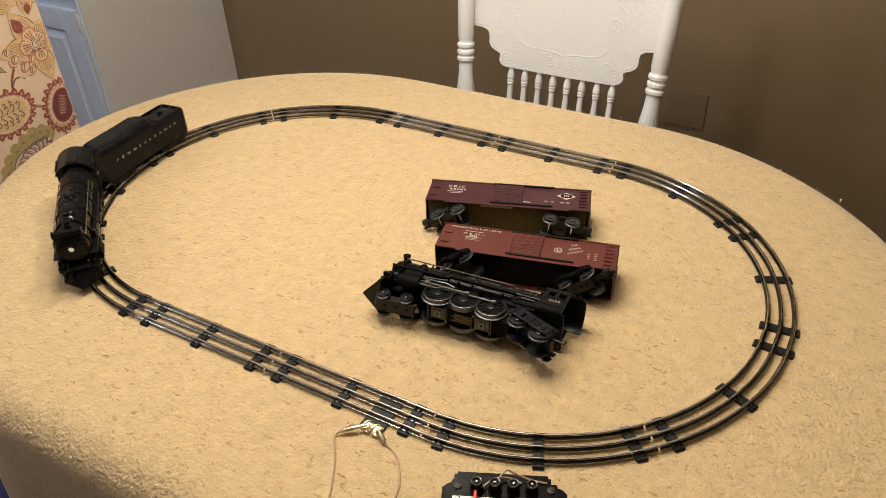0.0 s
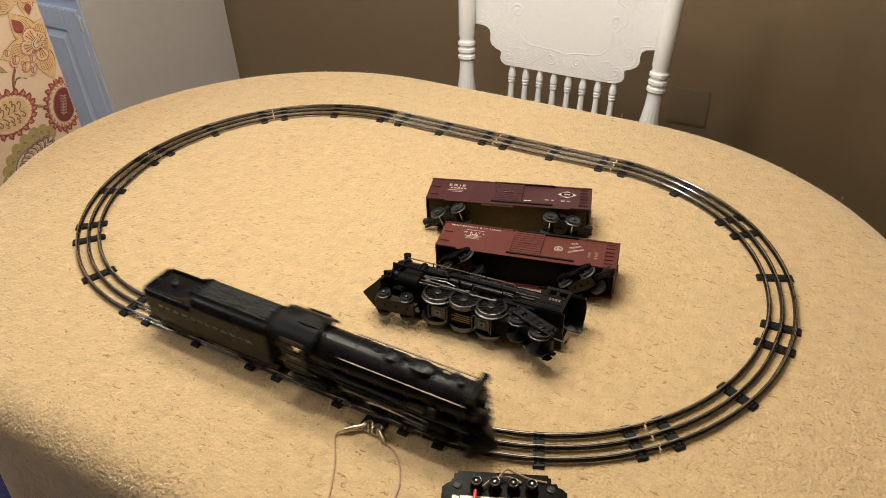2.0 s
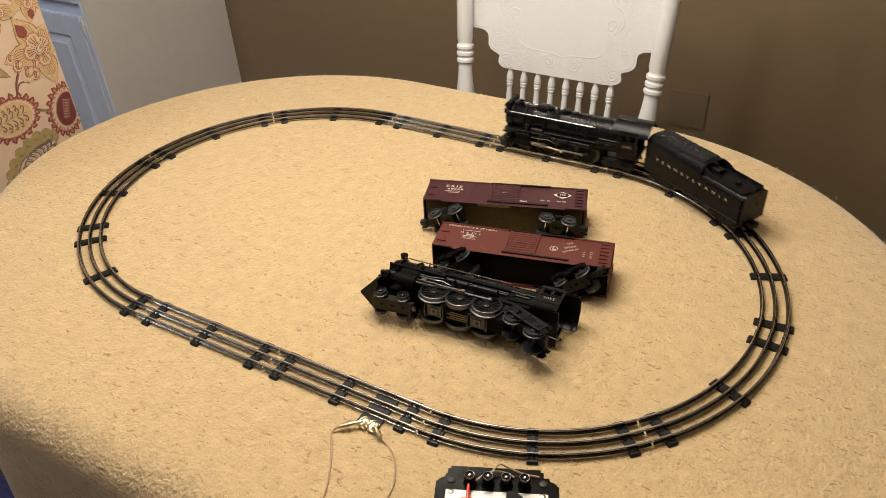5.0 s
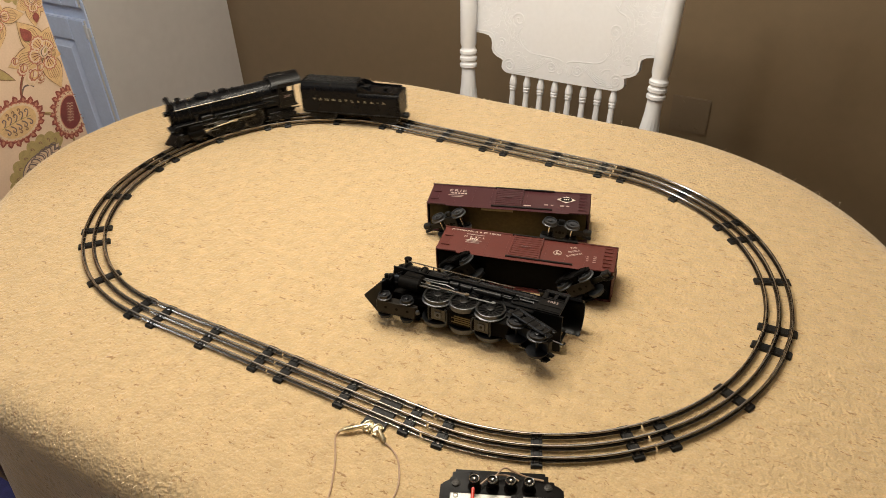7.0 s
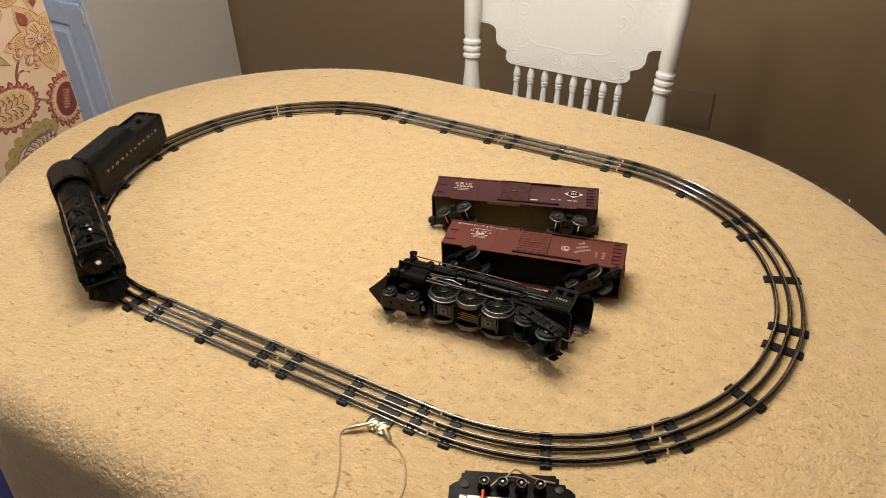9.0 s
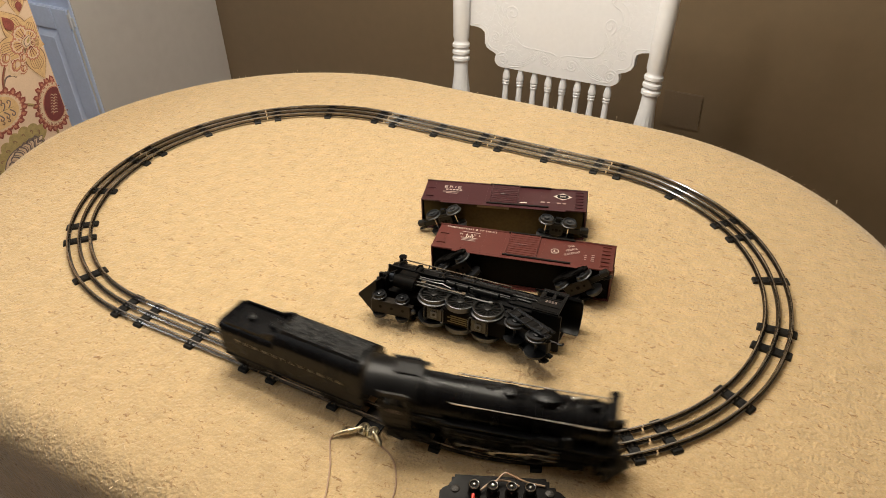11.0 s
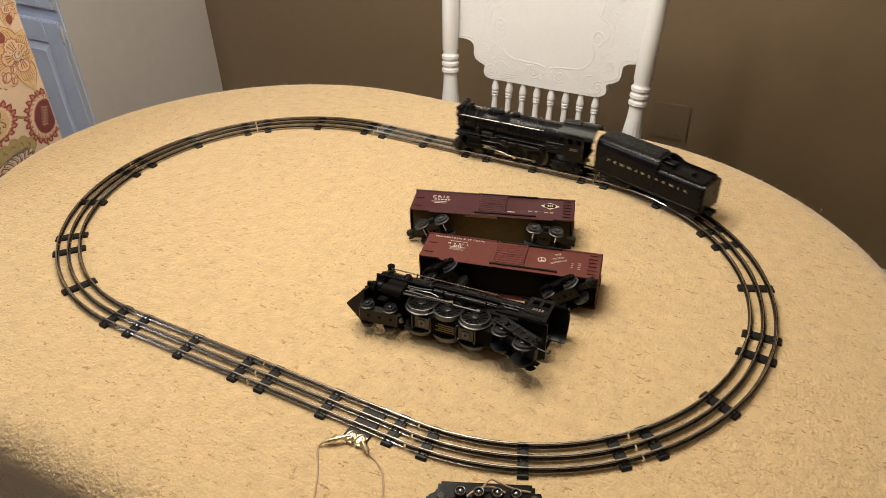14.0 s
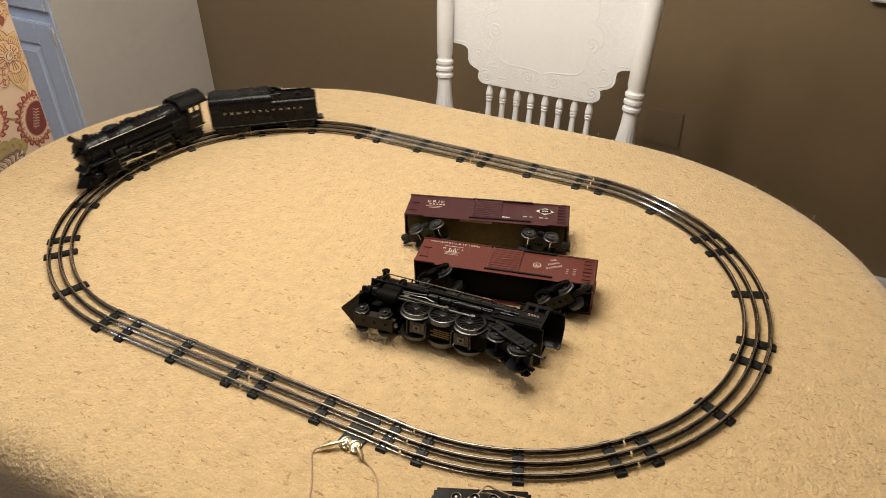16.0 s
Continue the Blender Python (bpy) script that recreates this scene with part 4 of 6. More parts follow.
    lathe(bm, ((0.0150, 0), (0.0155, 0.004), (0.0130, 0.007), (0.004, 0.008)), Matrix.Translation((0.030, 0.030, h + 0.0012)), 28)
    bm2 = Matrix.Translation((0.030, 0.032, h + 0.008)) @ pose(0, 0, 0, 0, 0, 50)
    prism(bm, [(-0.005, -0.006), (0.005, -0.006), (0.006, 0.022), (0.0, 0.027), (-0.006, 0.022)], bm2, 0.005, 0.001)
    part("knob", bm, BAKELITE, ct)
    # wires from the posts
    bm = bmesh.new()
    tube(bm, smooth_path([(-0.011, d - 0.010, h + 0.006), (-0.006, d - 0.002, h + 0.007), (0.002, d + 0.006, h + 0.010), (0.010, d + 0.005, h + 0.007), (0.024, d + 0.002, h + 0.003), (0.04, d + 0.000, h + 0.0015)], 8), 0.0010, 6)
    tube(bm, smooth_path([(-0.020, d - 0.010, h + 0.004), (-0.010, d - 0.001, h + 0.005), (0.004, d + 0.002, h + 0.004), (0.016, d - 0.002, h + 0.002)], 8), 0.0010, 6)
    part("wire", bm, WIRE, ct, "tan wires on the binding posts")


# ---------------------------------------------------------------- rolling stock
DRIVERS = (0.0345, -0.0020, -0.0385)
DR, CRANK = 0.0195, 0.0085
ROD_L = 0.055


def disc_wheel(bm, x, y, z, r, side):
    """A small flanged wheel on a crosswise axle; side: the way its face looks."""
    m = axes((x, y, z), (1, 0, 0), (0, 0, -side), (0, side, 0))
    lathe(bm, ((r + 0.0016, -0.0032), (r + 0.0016, -0.0018), (r, -0.0012), (r * 0.97, 0.0026), (r * 0.84, 0.0026), (r * 0.78, 0.0008), (r * 0.40, 0.0010), (r * 0.34, 0.0030), (0.0014, 0.0036)), m, 20)


def spoked_driver(parent, x, side, flange):
    m = axes((0, side * 0.0165, 0), (1, 0, 0), (0, 0, -side), (0, side, 0))
    bm = bmesh.new()
    lathe(bm, ((0.0052, -0.002), (0.0052, 0.0030), (0.0042, 0.0036), (0.001, 0.0036)), m, 16)
    spokes = []
    for k in range(14):
        a = 2 * math.pi * k / 14
        c, s = math.cos(a), math.sin(a)
        spokes.append((m @ Vector((0.004 * c, 0.004 * s, 0.0006)), m @ Vector((0.0168 * c, 0.0168 * s, 0.0006))))
    # counterweight and web behind the spokes
    lathe(bm, ((0.0165, -0.0016), (0.0165, -0.0006), (0.003, -0.0006)), m, 28)
    # rim face set in dark iron, its shade put into the colour
    annulus(bm, ((0.0158, -0.002), (DR - 0.0010, -0.002), (DR - 0.0010, 0.0035), (0.0166, 0.0035), (0.0160, 0.0018)), m, 36)
    wheel = part("driver", bm, DARK_IRON, parent, "black spoked driving wheel")
    wheel.location = (x, 0, DR)
    for q0, q1 in spokes:
        bm = bmesh.new()
        rod(bm, q0, q1, 0.0013, 0.0010, 6)
        part("spoke", bm, DARK_IRON, wheel)
    bm = bmesh.new()
    prof = [(0.0160, -0.0030), (DR + (0.0018 if flange else 0), -0.0032), (DR + (0.0018 if flange else 0), -0.0020), (DR, -0.0014), (DR - 0.0003, 0.0034), (DR - 0.0009, 0.0036), (DR - 0.0009, 0.0020)]
    seg = 36
    rings = [[bm.verts.new(m @ Vector((r * math.cos(2 * math.pi * k / seg), r * math.sin(2 * math.pi * k / seg), h))) for k in range(seg)] for r, h in prof]
    for a, b in zip(rings, rings[1:] + rings[:1]):
        for k in range(seg):
            bm.faces.new((a[k], a[(k + 1) % seg], b[(k + 1) % seg], b[k]))
    part("tyre", bm, TYRE, wheel, "bright steel tyre")
    return wheel


def build_locomotive():
    lo = tagged(empty("locomotive"), "black die-cast toy steam locomotive with silver handrails", "toy locomotive", "toy steam locomotives")
    # boiler and smokebox
    along = lambda x, z: axes((x, 0, z), (0, 1, 0), (0, 0, 1), (1, 0, 0))
    bm = bmesh.new()
    lathe(bm, ((0.0240, -0.094), (0.0240, -0.060), (0.0235, -0.058), (0.0235, 0.010), (0.0238, 0.012), (0.0238, 0.0145), (0.0228, 0.016), (0.0222, 0.060), (0.0226, 0.0615), (0.0226, 0.064), (0.0220, 0.066), (0.0218, 0.1095), (0.0205, 0.1125), (0.0175, 0.1125), (0.0170, 0.1150), (0.0120, 0.1165), (0.004, 0.117)), along(0, 0.0575), 36)
    part("boiler", bm, BLACK_SHEEN, lo)
    for x in (-0.078, -0.035, -0.004, 0.038, 0.078, 0.102):
        bm = bmesh.new()
        lathe(bm, ((0.0215, x - 0.001), (0.0245, x - 0.0008), (0.0245, x + 0.0008), (0.0215, x + 0.001)), along(0, 0.0575), 36)
        part("boiler_band", bm, BLACK, lo)
    bm = bmesh.new()
    for k in range(16):
        a = 2 * math.pi * k / 16
        lathe(bm, ((0.0008, 0), (0.0006, 0.0008)), along(0.1125, 0.0575) @ Matrix.Translation((0.0192 * math.cos(a), 0.0192 * math.sin(a), 0)), 6)
    for z in (0.049, 0.066):
        rod(bm, (0.1155, 0.006, z), (0.1155, 0.017, z), 0.0007, seg=6)
    part("smokebox_door", bm, BLACK, lo)
    # headlight
    bm = bmesh.new()
    lathe(bm, ((0.0042, 0), (0.0050, 0.004), (0.0050, 0.0085), (0.0038, 0.0085), (0.0036, 0.0070)), along(0.115, 0.0615), 18)
    lamp = part("headlight", bm, BLACK, lo)
    bm = bmesh.new()
    lathe(bm, ((0.0036, 0.0), (0.0030, 0.0010), (0.001, 0.0016)), along(0.1218, 0.0615), 16)
    part("lens", bm, LENS, lamp, "lit headlight lens")
    # feedwater heater across the smokebox top
    bm = bmesh.new()
    rod(bm, (0.1105, -0.0185, 0.0815), (0.1105, 0.0185, 0.0815), 0.0048, seg=16)
    for y in (-0.0185, 0.0185):
        rod(bm, (0.1105, y * 0.96, 0.0815), (0.1105, y * 1.04, 0.0815), 0.0054, seg=16)
    part("feedwater_heater", bm, BLACK_SHEEN, lo)
    bm = bmesh.new()
    lathe(bm, ((0.0062, 0), (0.0056, 0.004), (0.0060, 0.0072), (0.0044, 0.0072), (0.0042, 0.003)), Matrix.Translation((0.0925, 0, 0.0785)), 18)
    part("smokestack", bm, BLACK, lo)
    # domes
    for x, a, b, h in ((0.046, 0.0165, 0.0105, 0.0062), (0.008, 0.0090, 0.0090, 0.0060)):
        bm = bmesh.new()
        rings = []
        for f, z in ((1.15, 0), (1.0, 0.0016), (0.97, h * 0.7), (0.85, h * 0.95), (0.5, h * 1.05)):
            rings.append([bm.verts.new((x + f * a * math.cos(2 * math.pi * k / 24), f * b * math.sin(2 * math.pi * k / 24), 0.0785 + z - 0.0035 * (f * b * math.sin(2 * math.pi * k / 24) / 0.012) ** 2 * (1 if z < 0.001 else 0))) for k in range(24)])
        for p, q in zip(rings, rings[1:]):
            for k in range(24):
                bm.faces.new((p[k], p[(k + 1) % 24], q[(k + 1) % 24], q[k]))
        bm.faces.new(rings[-1])
        part("dome", bm, BLACK_SHEEN, lo)
    for x, y, r, h in ((0.073, 0.004, 0.0022, 0.006), (0.0225, 0.003, 0.002, 0.0075), (0.0225, -0.004, 0.0016, 0.006), (-0.012, 0.0, 0.002, 0.005), (-0.020, 0.005, 0.0014, 0.006)):
        bm = bmesh.new()
        lathe(bm, ((r, 0), (r * 0.7, h * 0.4), (r * 1.2, h * 0.6), (r * 1.2, h * 0.8), (r * 0.3, h)), Matrix.Translation((x, y, 0.0795)), 10)
        part("fitting", bm, DARK_IRON if x != 0.073 else STEEL, lo)
    # cab: sides with windows, arched roof, open back
    for s in (-1, 1):
        bm = bmesh.new()
        y0, y1 = s * 0.0262, s * 0.0282
        for a in ((-0.124, -0.092, 0.030, 0.0610), (-0.124, -0.092, 0.0710, 0.0780), (-0.124, -0.1205, 0.0610, 0.0710), (-0.1105, -0.1065, 0.0610, 0.0710), (-0.0975, -0.092, 0.0610, 0.0710)):
            box(bm, a[0], a[1], y0, y1, a[2], a[3])
        for xa, xb in ((-0.1205, -0.1105), (-0.1065, -0.0975)):
            box(bm, xa - 0.001, xb + 0.001, y1 - s * 0.0002, y1 + s * 0.0008, 0.0600, 0.0612)
        for z in (0.0325, 0.0420, 0.0560):
            box(bm, -0.122, -0.094, y1 - s * 0.0002, y1 + s * 0.0007, z, z + 0.0010)
        side = part("cab_side", bm, BLACK, lo)
        m = axes((-0.1085, s * 0.0283, 0.0520), (-s, 0, 0), (0, 0, 1), (0, s, 0))
        lettering("cab_number", "2055", 0.0062, m, LETTER_DIM, side, 0.0002, 1.15, 1.1)
    bm = bmesh.new()
    arc = [(0.031 * math.sin(radians(a)), 0.0615 + 0.0275 * math.cos(radians(a))) for a in range(-68, 69, 8)]
    inner = [(0.028 * math.sin(radians(a)), 0.0612 + 0.0252 * math.cos(radians(a))) for a in range(68, -69, -8)]
    prism(bm, arc + inner, along(-0.1415, 0.0), 0.0600)
    box(bm, -0.112, -0.085, -0.008, 0.008, 0.0880, 0.0902, 0.0006)
    part("cab_roof", bm, BLACK, lo)
    bm = bmesh.new()
    prism(bm, [(-0.0265, 0.030), (0.0265, 0.030)] + [(0.029 * math.sin(radians(a)), 0.0610 + 0.0255 * math.cos(radians(a))) for a in range(68, -69, -8)], along(-0.0945, 0.0), 0.003)
    box(bm, -0.104, -0.0940, -0.018, 0.018, 0.034, 0.060, 0.003)
    part("backhead", bm, DARK_IRON, lo)
    bm = bmesh.new()
    box(bm, -0.128, -0.092, -0.0262, 0.0262, 0.0290, 0.0318)
    part("cab_floor", bm, BLACK, lo)
    # firebox, running boards, piping
    bm = bmesh.new()
    box(bm, -0.062, 0.095, -0.0165, 0.0165, 0.0330, 0.0500, 0.002)
    box(bm, -0.092, -0.020, -0.0215, 0.0215, 0.0340, 0.0560, 0.003)
    for s in (-1, 1):       # riveted firebox side with its pipes
        box(bm, -0.092, -0.058, s * 0.0200, s * 0.0248, 0.0360, 0.0570, 0.0015)
        for k in range(9):
            for z in (0.0385, 0.0550):
                lathe(bm, ((0.0007, 0), (0.0004, 0.0006)), axes((-0.089 + 0.0035 * k, s * 0.0247, z), (1, 0, 0), (0, 0, -s), (0, s, 0)), 6)
        rod(bm, (-0.091, s * 0.0258, 0.0500), (-0.056, s * 0.0258, 0.0500), 0.0013, seg=8)
        rod(bm, (-0.086, s * 0.0256, 0.0440), (-0.068, s * 0.0256, 0.0440), 0.0018, seg=8)
        tube(bm, [(-0.066, s * 0.0256, 0.0500), (-0.066, s * 0.0262, 0.0420), (-0.060, s * 0.0262, 0.0385)], 0.0011, 6)
        box(bm, -0.080, -0.072, s * 0.0246, s * 0.0272, 0.0460, 0.0490, 0.0005)
    part("firebox", bm, BLACK, lo)
    for s in (-1, 1):
        bm = bmesh.new()
        box(bm, -0.060, 0.030, s * 0.0165, s * 0.0290, 0.0470, 0.0492, 0.0005)
        box(bm, 0.030, 0.036, s * 0.0165, s * 0.0290, 0.0430, 0.0492, 0.0005)
        box(bm, 0.034, 0.112, s * 0.0165, s * 0.0290, 0.0420, 0.0442, 0.0005)
        part("running_board", bm, BLACK, lo)
        bm = bmesh.new()
        for z, r in ((0.0440, 0.0014), (0.0405, 0.0011)):
            rod(bm, (-0.058, s * 0.0255, z), (0.028, s * 0.0255, z), r, seg=8)
        rod(bm, (-0.045, s * 0.0262, 0.0385), (-0.012, s * 0.0262, 0.0385), 0.0042, seg=12)
        rod(bm, (-0.004, s * 0.0262, 0.0385), (0.010, s * 0.0262, 0.0385), 0.0036, seg=12)
        rod(bm, (0.014, s * 0.0262, 0.0390), (0.024, s * 0.0262, 0.0390), 0.0040, seg=12)
        for x in (-0.036, -0.026, -0.018):
            rod(bm, (x - 0.0008, s * 0.0262, 0.0385), (x + 0.0008, s * 0.0262, 0.0385), 0.0047, seg=12)
        tube(bm, smooth_path([(0.030, s * 0.0262, 0.040), (0.048, s * 0.0262, 0.0365), (0.072, s * 0.0262, 0.0365), (0.088, s * 0.025, 0.041)], 5), 0.0012, 6)
        part("piping", bm, BLACK, lo)
        bm = bmesh.new()
        box(bm, 0.040, 0.062, s * 0.0215, s * 0.0285, 0.0440, 0.0520, 0.0012)
        lathe(bm, ((0.0036, 0), (0.0036, 0.012), (0.002, 0.013)), axes((0.070, s * 0.025, 0.044), (1, 0, 0), (0, 1, 0), (0, 0, 1)), 12)
        part("air_pump", bm, BLACK, lo)
        # bright handrail on pillars
        bm = bmesh.new()
        a = radians(55)
        y, z = s * 0.0258 * math.sin(a), 0.0575 + 0.0258 * math.cos(a)
        rod(bm, (-0.050, y, z), (0.105, y, z), 0.00085, seg=6)
        part("handrail", bm, STEEL, lo, "bright wire handrail")
        for x in (-0.048, -0.010, 0.028, 0.066, 0.103):
            bm = bmesh.new()
            rod(bm, (x, y * 0.85, z - 0.0022), (x, y * 1.04, z + 0.0006), 0.0009, seg=6)
            part("rail_pillar", bm, BLACK, lo)
        # cylinders with slide bars
        bm = bmesh.new()
        rod(bm, (0.062, s * 0.0225, 0.0215), (0.090, s * 0.0225, 0.0215), 0.0085, seg=20)
        rod(bm, (0.0605, s * 0.0225, 0.0215), (0.0915, s * 0.0225, 0.0215), 0.0055, seg=16)
        box(bm, 0.062, 0.090, s * 0.014, s * 0.0300, 0.0270, 0.0400, 0.0025)
        part("cylinder", bm, DARK_METAL, lo)
        for z in (0.0190, 0.0250):
            bm = bmesh.new()
            box(bm, 0.034, 0.062, s * 0.0248, s * 0.0268, z - 0.0006, z + 0.0006)
            part("slide_bar", bm, GEAR, lo, "worn steel slide bar")
        bm = bmesh.new()
        rod(bm, (0.040, s * 0.0258, 0.0330), (0.062, s * 0.0258, 0.0330), 0.0009, seg=6)
        tube(bm, [(0.040, s * 0.0258, 0.0330), (0.030, s * 0.0258, 0.0345), (0.016, s * 0.0258, 0.0300)], 0.0008, 6)
        part("valve_rod", bm, GEAR, lo, "worn steel valve rod")
    # motor block with pickup rollers and maker's plate
    bm = bmesh.new()
    box(bm, -0.068, 0.044, -0.0120, 0.0120, 0.0055, 0.0350, 0.0015)
    box(bm, 0.044, 0.100, -0.0060, 0.0060, 0.0180, 0.0300)
    motor = part("motor_block", bm, DARK_METAL, lo)
    for x in (0.027, -0.033):
        bm = bmesh.new()
        for a in ((x - 0.010, x - 0.0045, -0.0085, 0.0085), (x + 0.0045, x + 0.010, -0.0085, 0.0085), (x - 0.0045, x + 0.0045, -0.0085, -0.0045), (x - 0.0045, x + 0.0045, 0.0045, 0.0085)):
            box(bm, *a, 0.0030, 0.0056, 0.0004)
        for q in (-1, 1):
            tube(bm, smooth_path([(x + q * 0.009, -0.0095, 0.0045), (x + q * 0.0125, -0.0090, 0.0015), (x + q * 0.0125, 0.0090, 0.0015), (x + q * 0.009, 0.0095, 0.0045)], 4), 0.0011, 6)
        shoe = part("pickup_shoe", bm, SHOE, motor, "dull steel pickup bracket")
        bm = bmesh.new()
        box(bm, x - 0.0046, x + 0.0046, -0.0046, 0.0046, 0.0016, 0.0029, 0.0006)
        part("roller", bm, TYRE, shoe, "worn steel pickup plate")
        # a black disc stands for the dark hole in the pickup plate
        bm = bmesh.new()
        lathe(bm, ((0.0019, 0), (0.0019, 0.0003)), axes((x, 0, 0.0016), (1, 0, 0), (0, -1, 0), (0, 0, -1)), 10)
        part("rivet", bm, BLACK, shoe)
    bm = bmesh.new()
    box(bm, -0.0195, 0.0115, -0.0075, 0.0075, 0.0043, 0.0054, 0.0004)
    tag = part("maker_plate", bm, DARK_METAL, motor)
    for k in range(4):
        bm = bmesh.new()
        box(bm, -0.0170, 0.0090 - 0.004 * (k % 2), -0.0058 + 0.0031 * k, -0.0042 + 0.0031 * k, 0.0039, 0.0044)
        part("plate_bar", bm, DIM_GILT, tag, "gilt print on the plate")
    for s in (-1, 1):
        for k, x in enumerate(DRIVERS):
            spoked_driver(lo, x, s, k != 1)
        bm = bmesh.new()
        y = s * 0.0214
        for x0, x1 in zip(DRIVERS, DRIVERS[1:]):
            box(bm, x1, x0, y - 0.0006, y + 0.0006, -0.0013, 0.0013, 0.0003)
        for x in DRIVERS:
            rod(bm, (x, y - 0.0010, 0), (x, y + 0.0012, 0), 0.0028, seg=12)
        sr = part("side_rod", bm, GEAR, lo, "bright coupling rod")
        sr.location = (0, 0, DR + CRANK)
        bm = bmesh.new()
        y = s * 0.0238
        box(bm, 0.0, ROD_L, y - 0.0006, y + 0.0006, -0.0014, 0.0014, 0.0003)
        rod(bm, (0, y - 0.0018, 0), (0, y + 0.0012, 0), 0.0030, seg=12)
        box(bm, ROD_L - 0.003, ROD_L + 0.004, y - 0.0010, y + 0.0026, -0.0028, 0.0028, 0.0004)
        mr = part("main_rod", bm, STEEL, lo, "bright main rod")
        mr.location = (DRIVERS[1], 0, DR + CRANK)
    # leading and trailing trucks
    bm = bmesh.new()
    box(bm, 0.058, 0.122, -0.0075, 0.0075, 0.0060, 0.0120, 0.001)
    for s in (-1, 1):
        box(bm, 0.066, 0.118, s * 0.0075, s * 0.0090, 0.0020, 0.0150, 0.0005)
    box(bm, 0.060, 0.120, -0.0108, 0.0108, 0.0020, 0.0042, 0.001)
    truck = part("leading_truck", bm, BROWN_STEEL, lo)
    # flat dark discs stand for the shaded holes in the plate
    for x in (0.071, 0.088, 0.105):
        bm = bmesh.new()
        lathe(bm, ((0.0022, 0), (0.0022, 0.0003)), axes((x, 0.001, 0.0020), (1, 0, 0), (0, -1, 0), (0, 0, -1)), 10)
        part("hole", bm, DARK_METAL, truck)
    bm = bmesh.new()
    lathe(bm, ((0.0036, 0), (0.0036, 0.0022), (0.0024, 0.0032)), axes((0.0555, 0.002, 0.0050), (1, 0, 0), (0, -1, 0), (0, 0, -1)), 12)
    part("pivot_screw", bm, TYRE, truck, "steel pivot screw")
    for x in (0.0745, 0.1095):
        bm = bmesh.new()
        for s in (-1, 1):
            disc_wheel(bm, x, s * 0.0160, 0.0088, 0.0088, s)
        rod(bm, (x, -0.016, 0.0088), (x, 0.016, 0.0088), 0.0013, seg=8)
        part("wheelset", bm, IRON_WHEEL, truck)
    bm = bmesh.new()
    box(bm, -0.122, -0.060, -0.0100, 0.0100, 0.0120, 0.0180, 0.001)
    for s in (-1, 1):
        box(bm, -0.124, -0.068, s * 0.0205, s * 0.0235, 0.0080, 0.0150, 0.001)
        box(bm, -0.122, -0.070, s * 0.0205, s * 0.0232, 0.0180, 0.0225, 0.0006)
        for x in (-0.114, -0.100, -0.092, -0.078):
            box(bm, x - 0.0045, x + 0.0045, s * 0.0205, s * 0.0246, 0.0080, 0.0190, 0.0012)
        for x in (-0.110, -0.082):
            lathe(bm, ((0.0038, 0), (0.0034, 0.002), (0.001, 0.0028)), axes((x, s * 0.0240, 0.0120), (1, 0, 0), (0, 0, -s), (0, s, 0)), 10)
        for x in (-0.118, -0.096, -0.074):
            rod(bm, (x, s * 0.0246, 0.0075), (x, s * 0.0246, 0.0205), 0.0011, seg=6)
        for z in (0.0090, 0.0195):
            rod(bm, (-0.121, s * 0.0244, z), (-0.071, s * 0.0244, z), 0.0009, seg=6)
        for k in range(5):
            box(bm, -0.105 + 0.004 * k, -0.103 + 0.004 * k, s * 0.0205, s * 0.0240, 0.0120, 0.0172, 0.0004)
    truck = part("trailing_truck", bm, BLACK, lo)
    for x in (-0.110, -0.082):
        bm = bmesh.new()
        for s in (-1, 1):
            disc_wheel(bm, x, s * 0.0160, 0.0092, 0.0092, s)
        rod(bm, (x, -0.016, 0.0092), (x, 0.016, 0.0092), 0.0013, seg=8)
        part("wheelset", bm, IRON_WHEEL, truck)
    bm = bmesh.new()
    tube(bm, smooth_path([(-0.120, 0, 0.014), (-0.128, 0, 0.013), (-0.136, 0.0, 0.012), (-0.138, 0.002, 0.014)], 5), 0.0013, 6)
    part("drawbar", bm, DARK_IRON, lo)
    # pilot: beam, steps and slatted cowcatcher
    bm = bmesh.new()
    box(bm, 0.102, 0.1085, -0.0285, 0.0285, 0.0200, 0.0270, 0.001)
    box(bm, 0.098, 0.122, -0.0150, 0.0150, 0.0265, 0.0300, 0.001)
    prism(bm, [(-0.028, 0.0), (-0.006, 0.0), (-0.018, 0.006), (-0.027, 0.006)], axes((0.1085, 0, 0.0215), (0, 1, 0), (1, 0, 0), (0, 0, 1)), 0.0035)
    prism(bm, [(0.028, 0.0), (0.006, 0.0), (0.018, 0.006), (0.027, 0.006)], axes((0.1085, 0, 0.0215), (0, 1, 0), (1, 0, 0), (0, 0, 1)), 0.0035)
    for s in (-1, 1):
        tube(bm, [(0.104, s * 0.024, 0.030), (0.098, s * 0.024, 0.043)], 0.0009, 6)
        box(bm, 0.100, 0.1065, s * 0.0235, s * 0.0275, 0.0120, 0.0132)
        box(bm, 0.101, 0.1025, s * 0.0235, s * 0.0275, 0.0120, 0.0205)
    pil = part("pilot", bm, BLACK, lo)
    bm = bmesh.new()
    ring = []
    for z, w, tip in ((0.0018, 0.0270, 0.1350), (0.0050, 0.0265, 0.1340), (0.0210, 0.0225, 0.1190)):
        ring.append([bm.verts.new(q) for q in ((0.1080, -w, z), (0.1105, -w, z), (tip, -0.0015, z), (tip, 0.0015, z), (0.1105, w, z), (0.1080, w, z))])
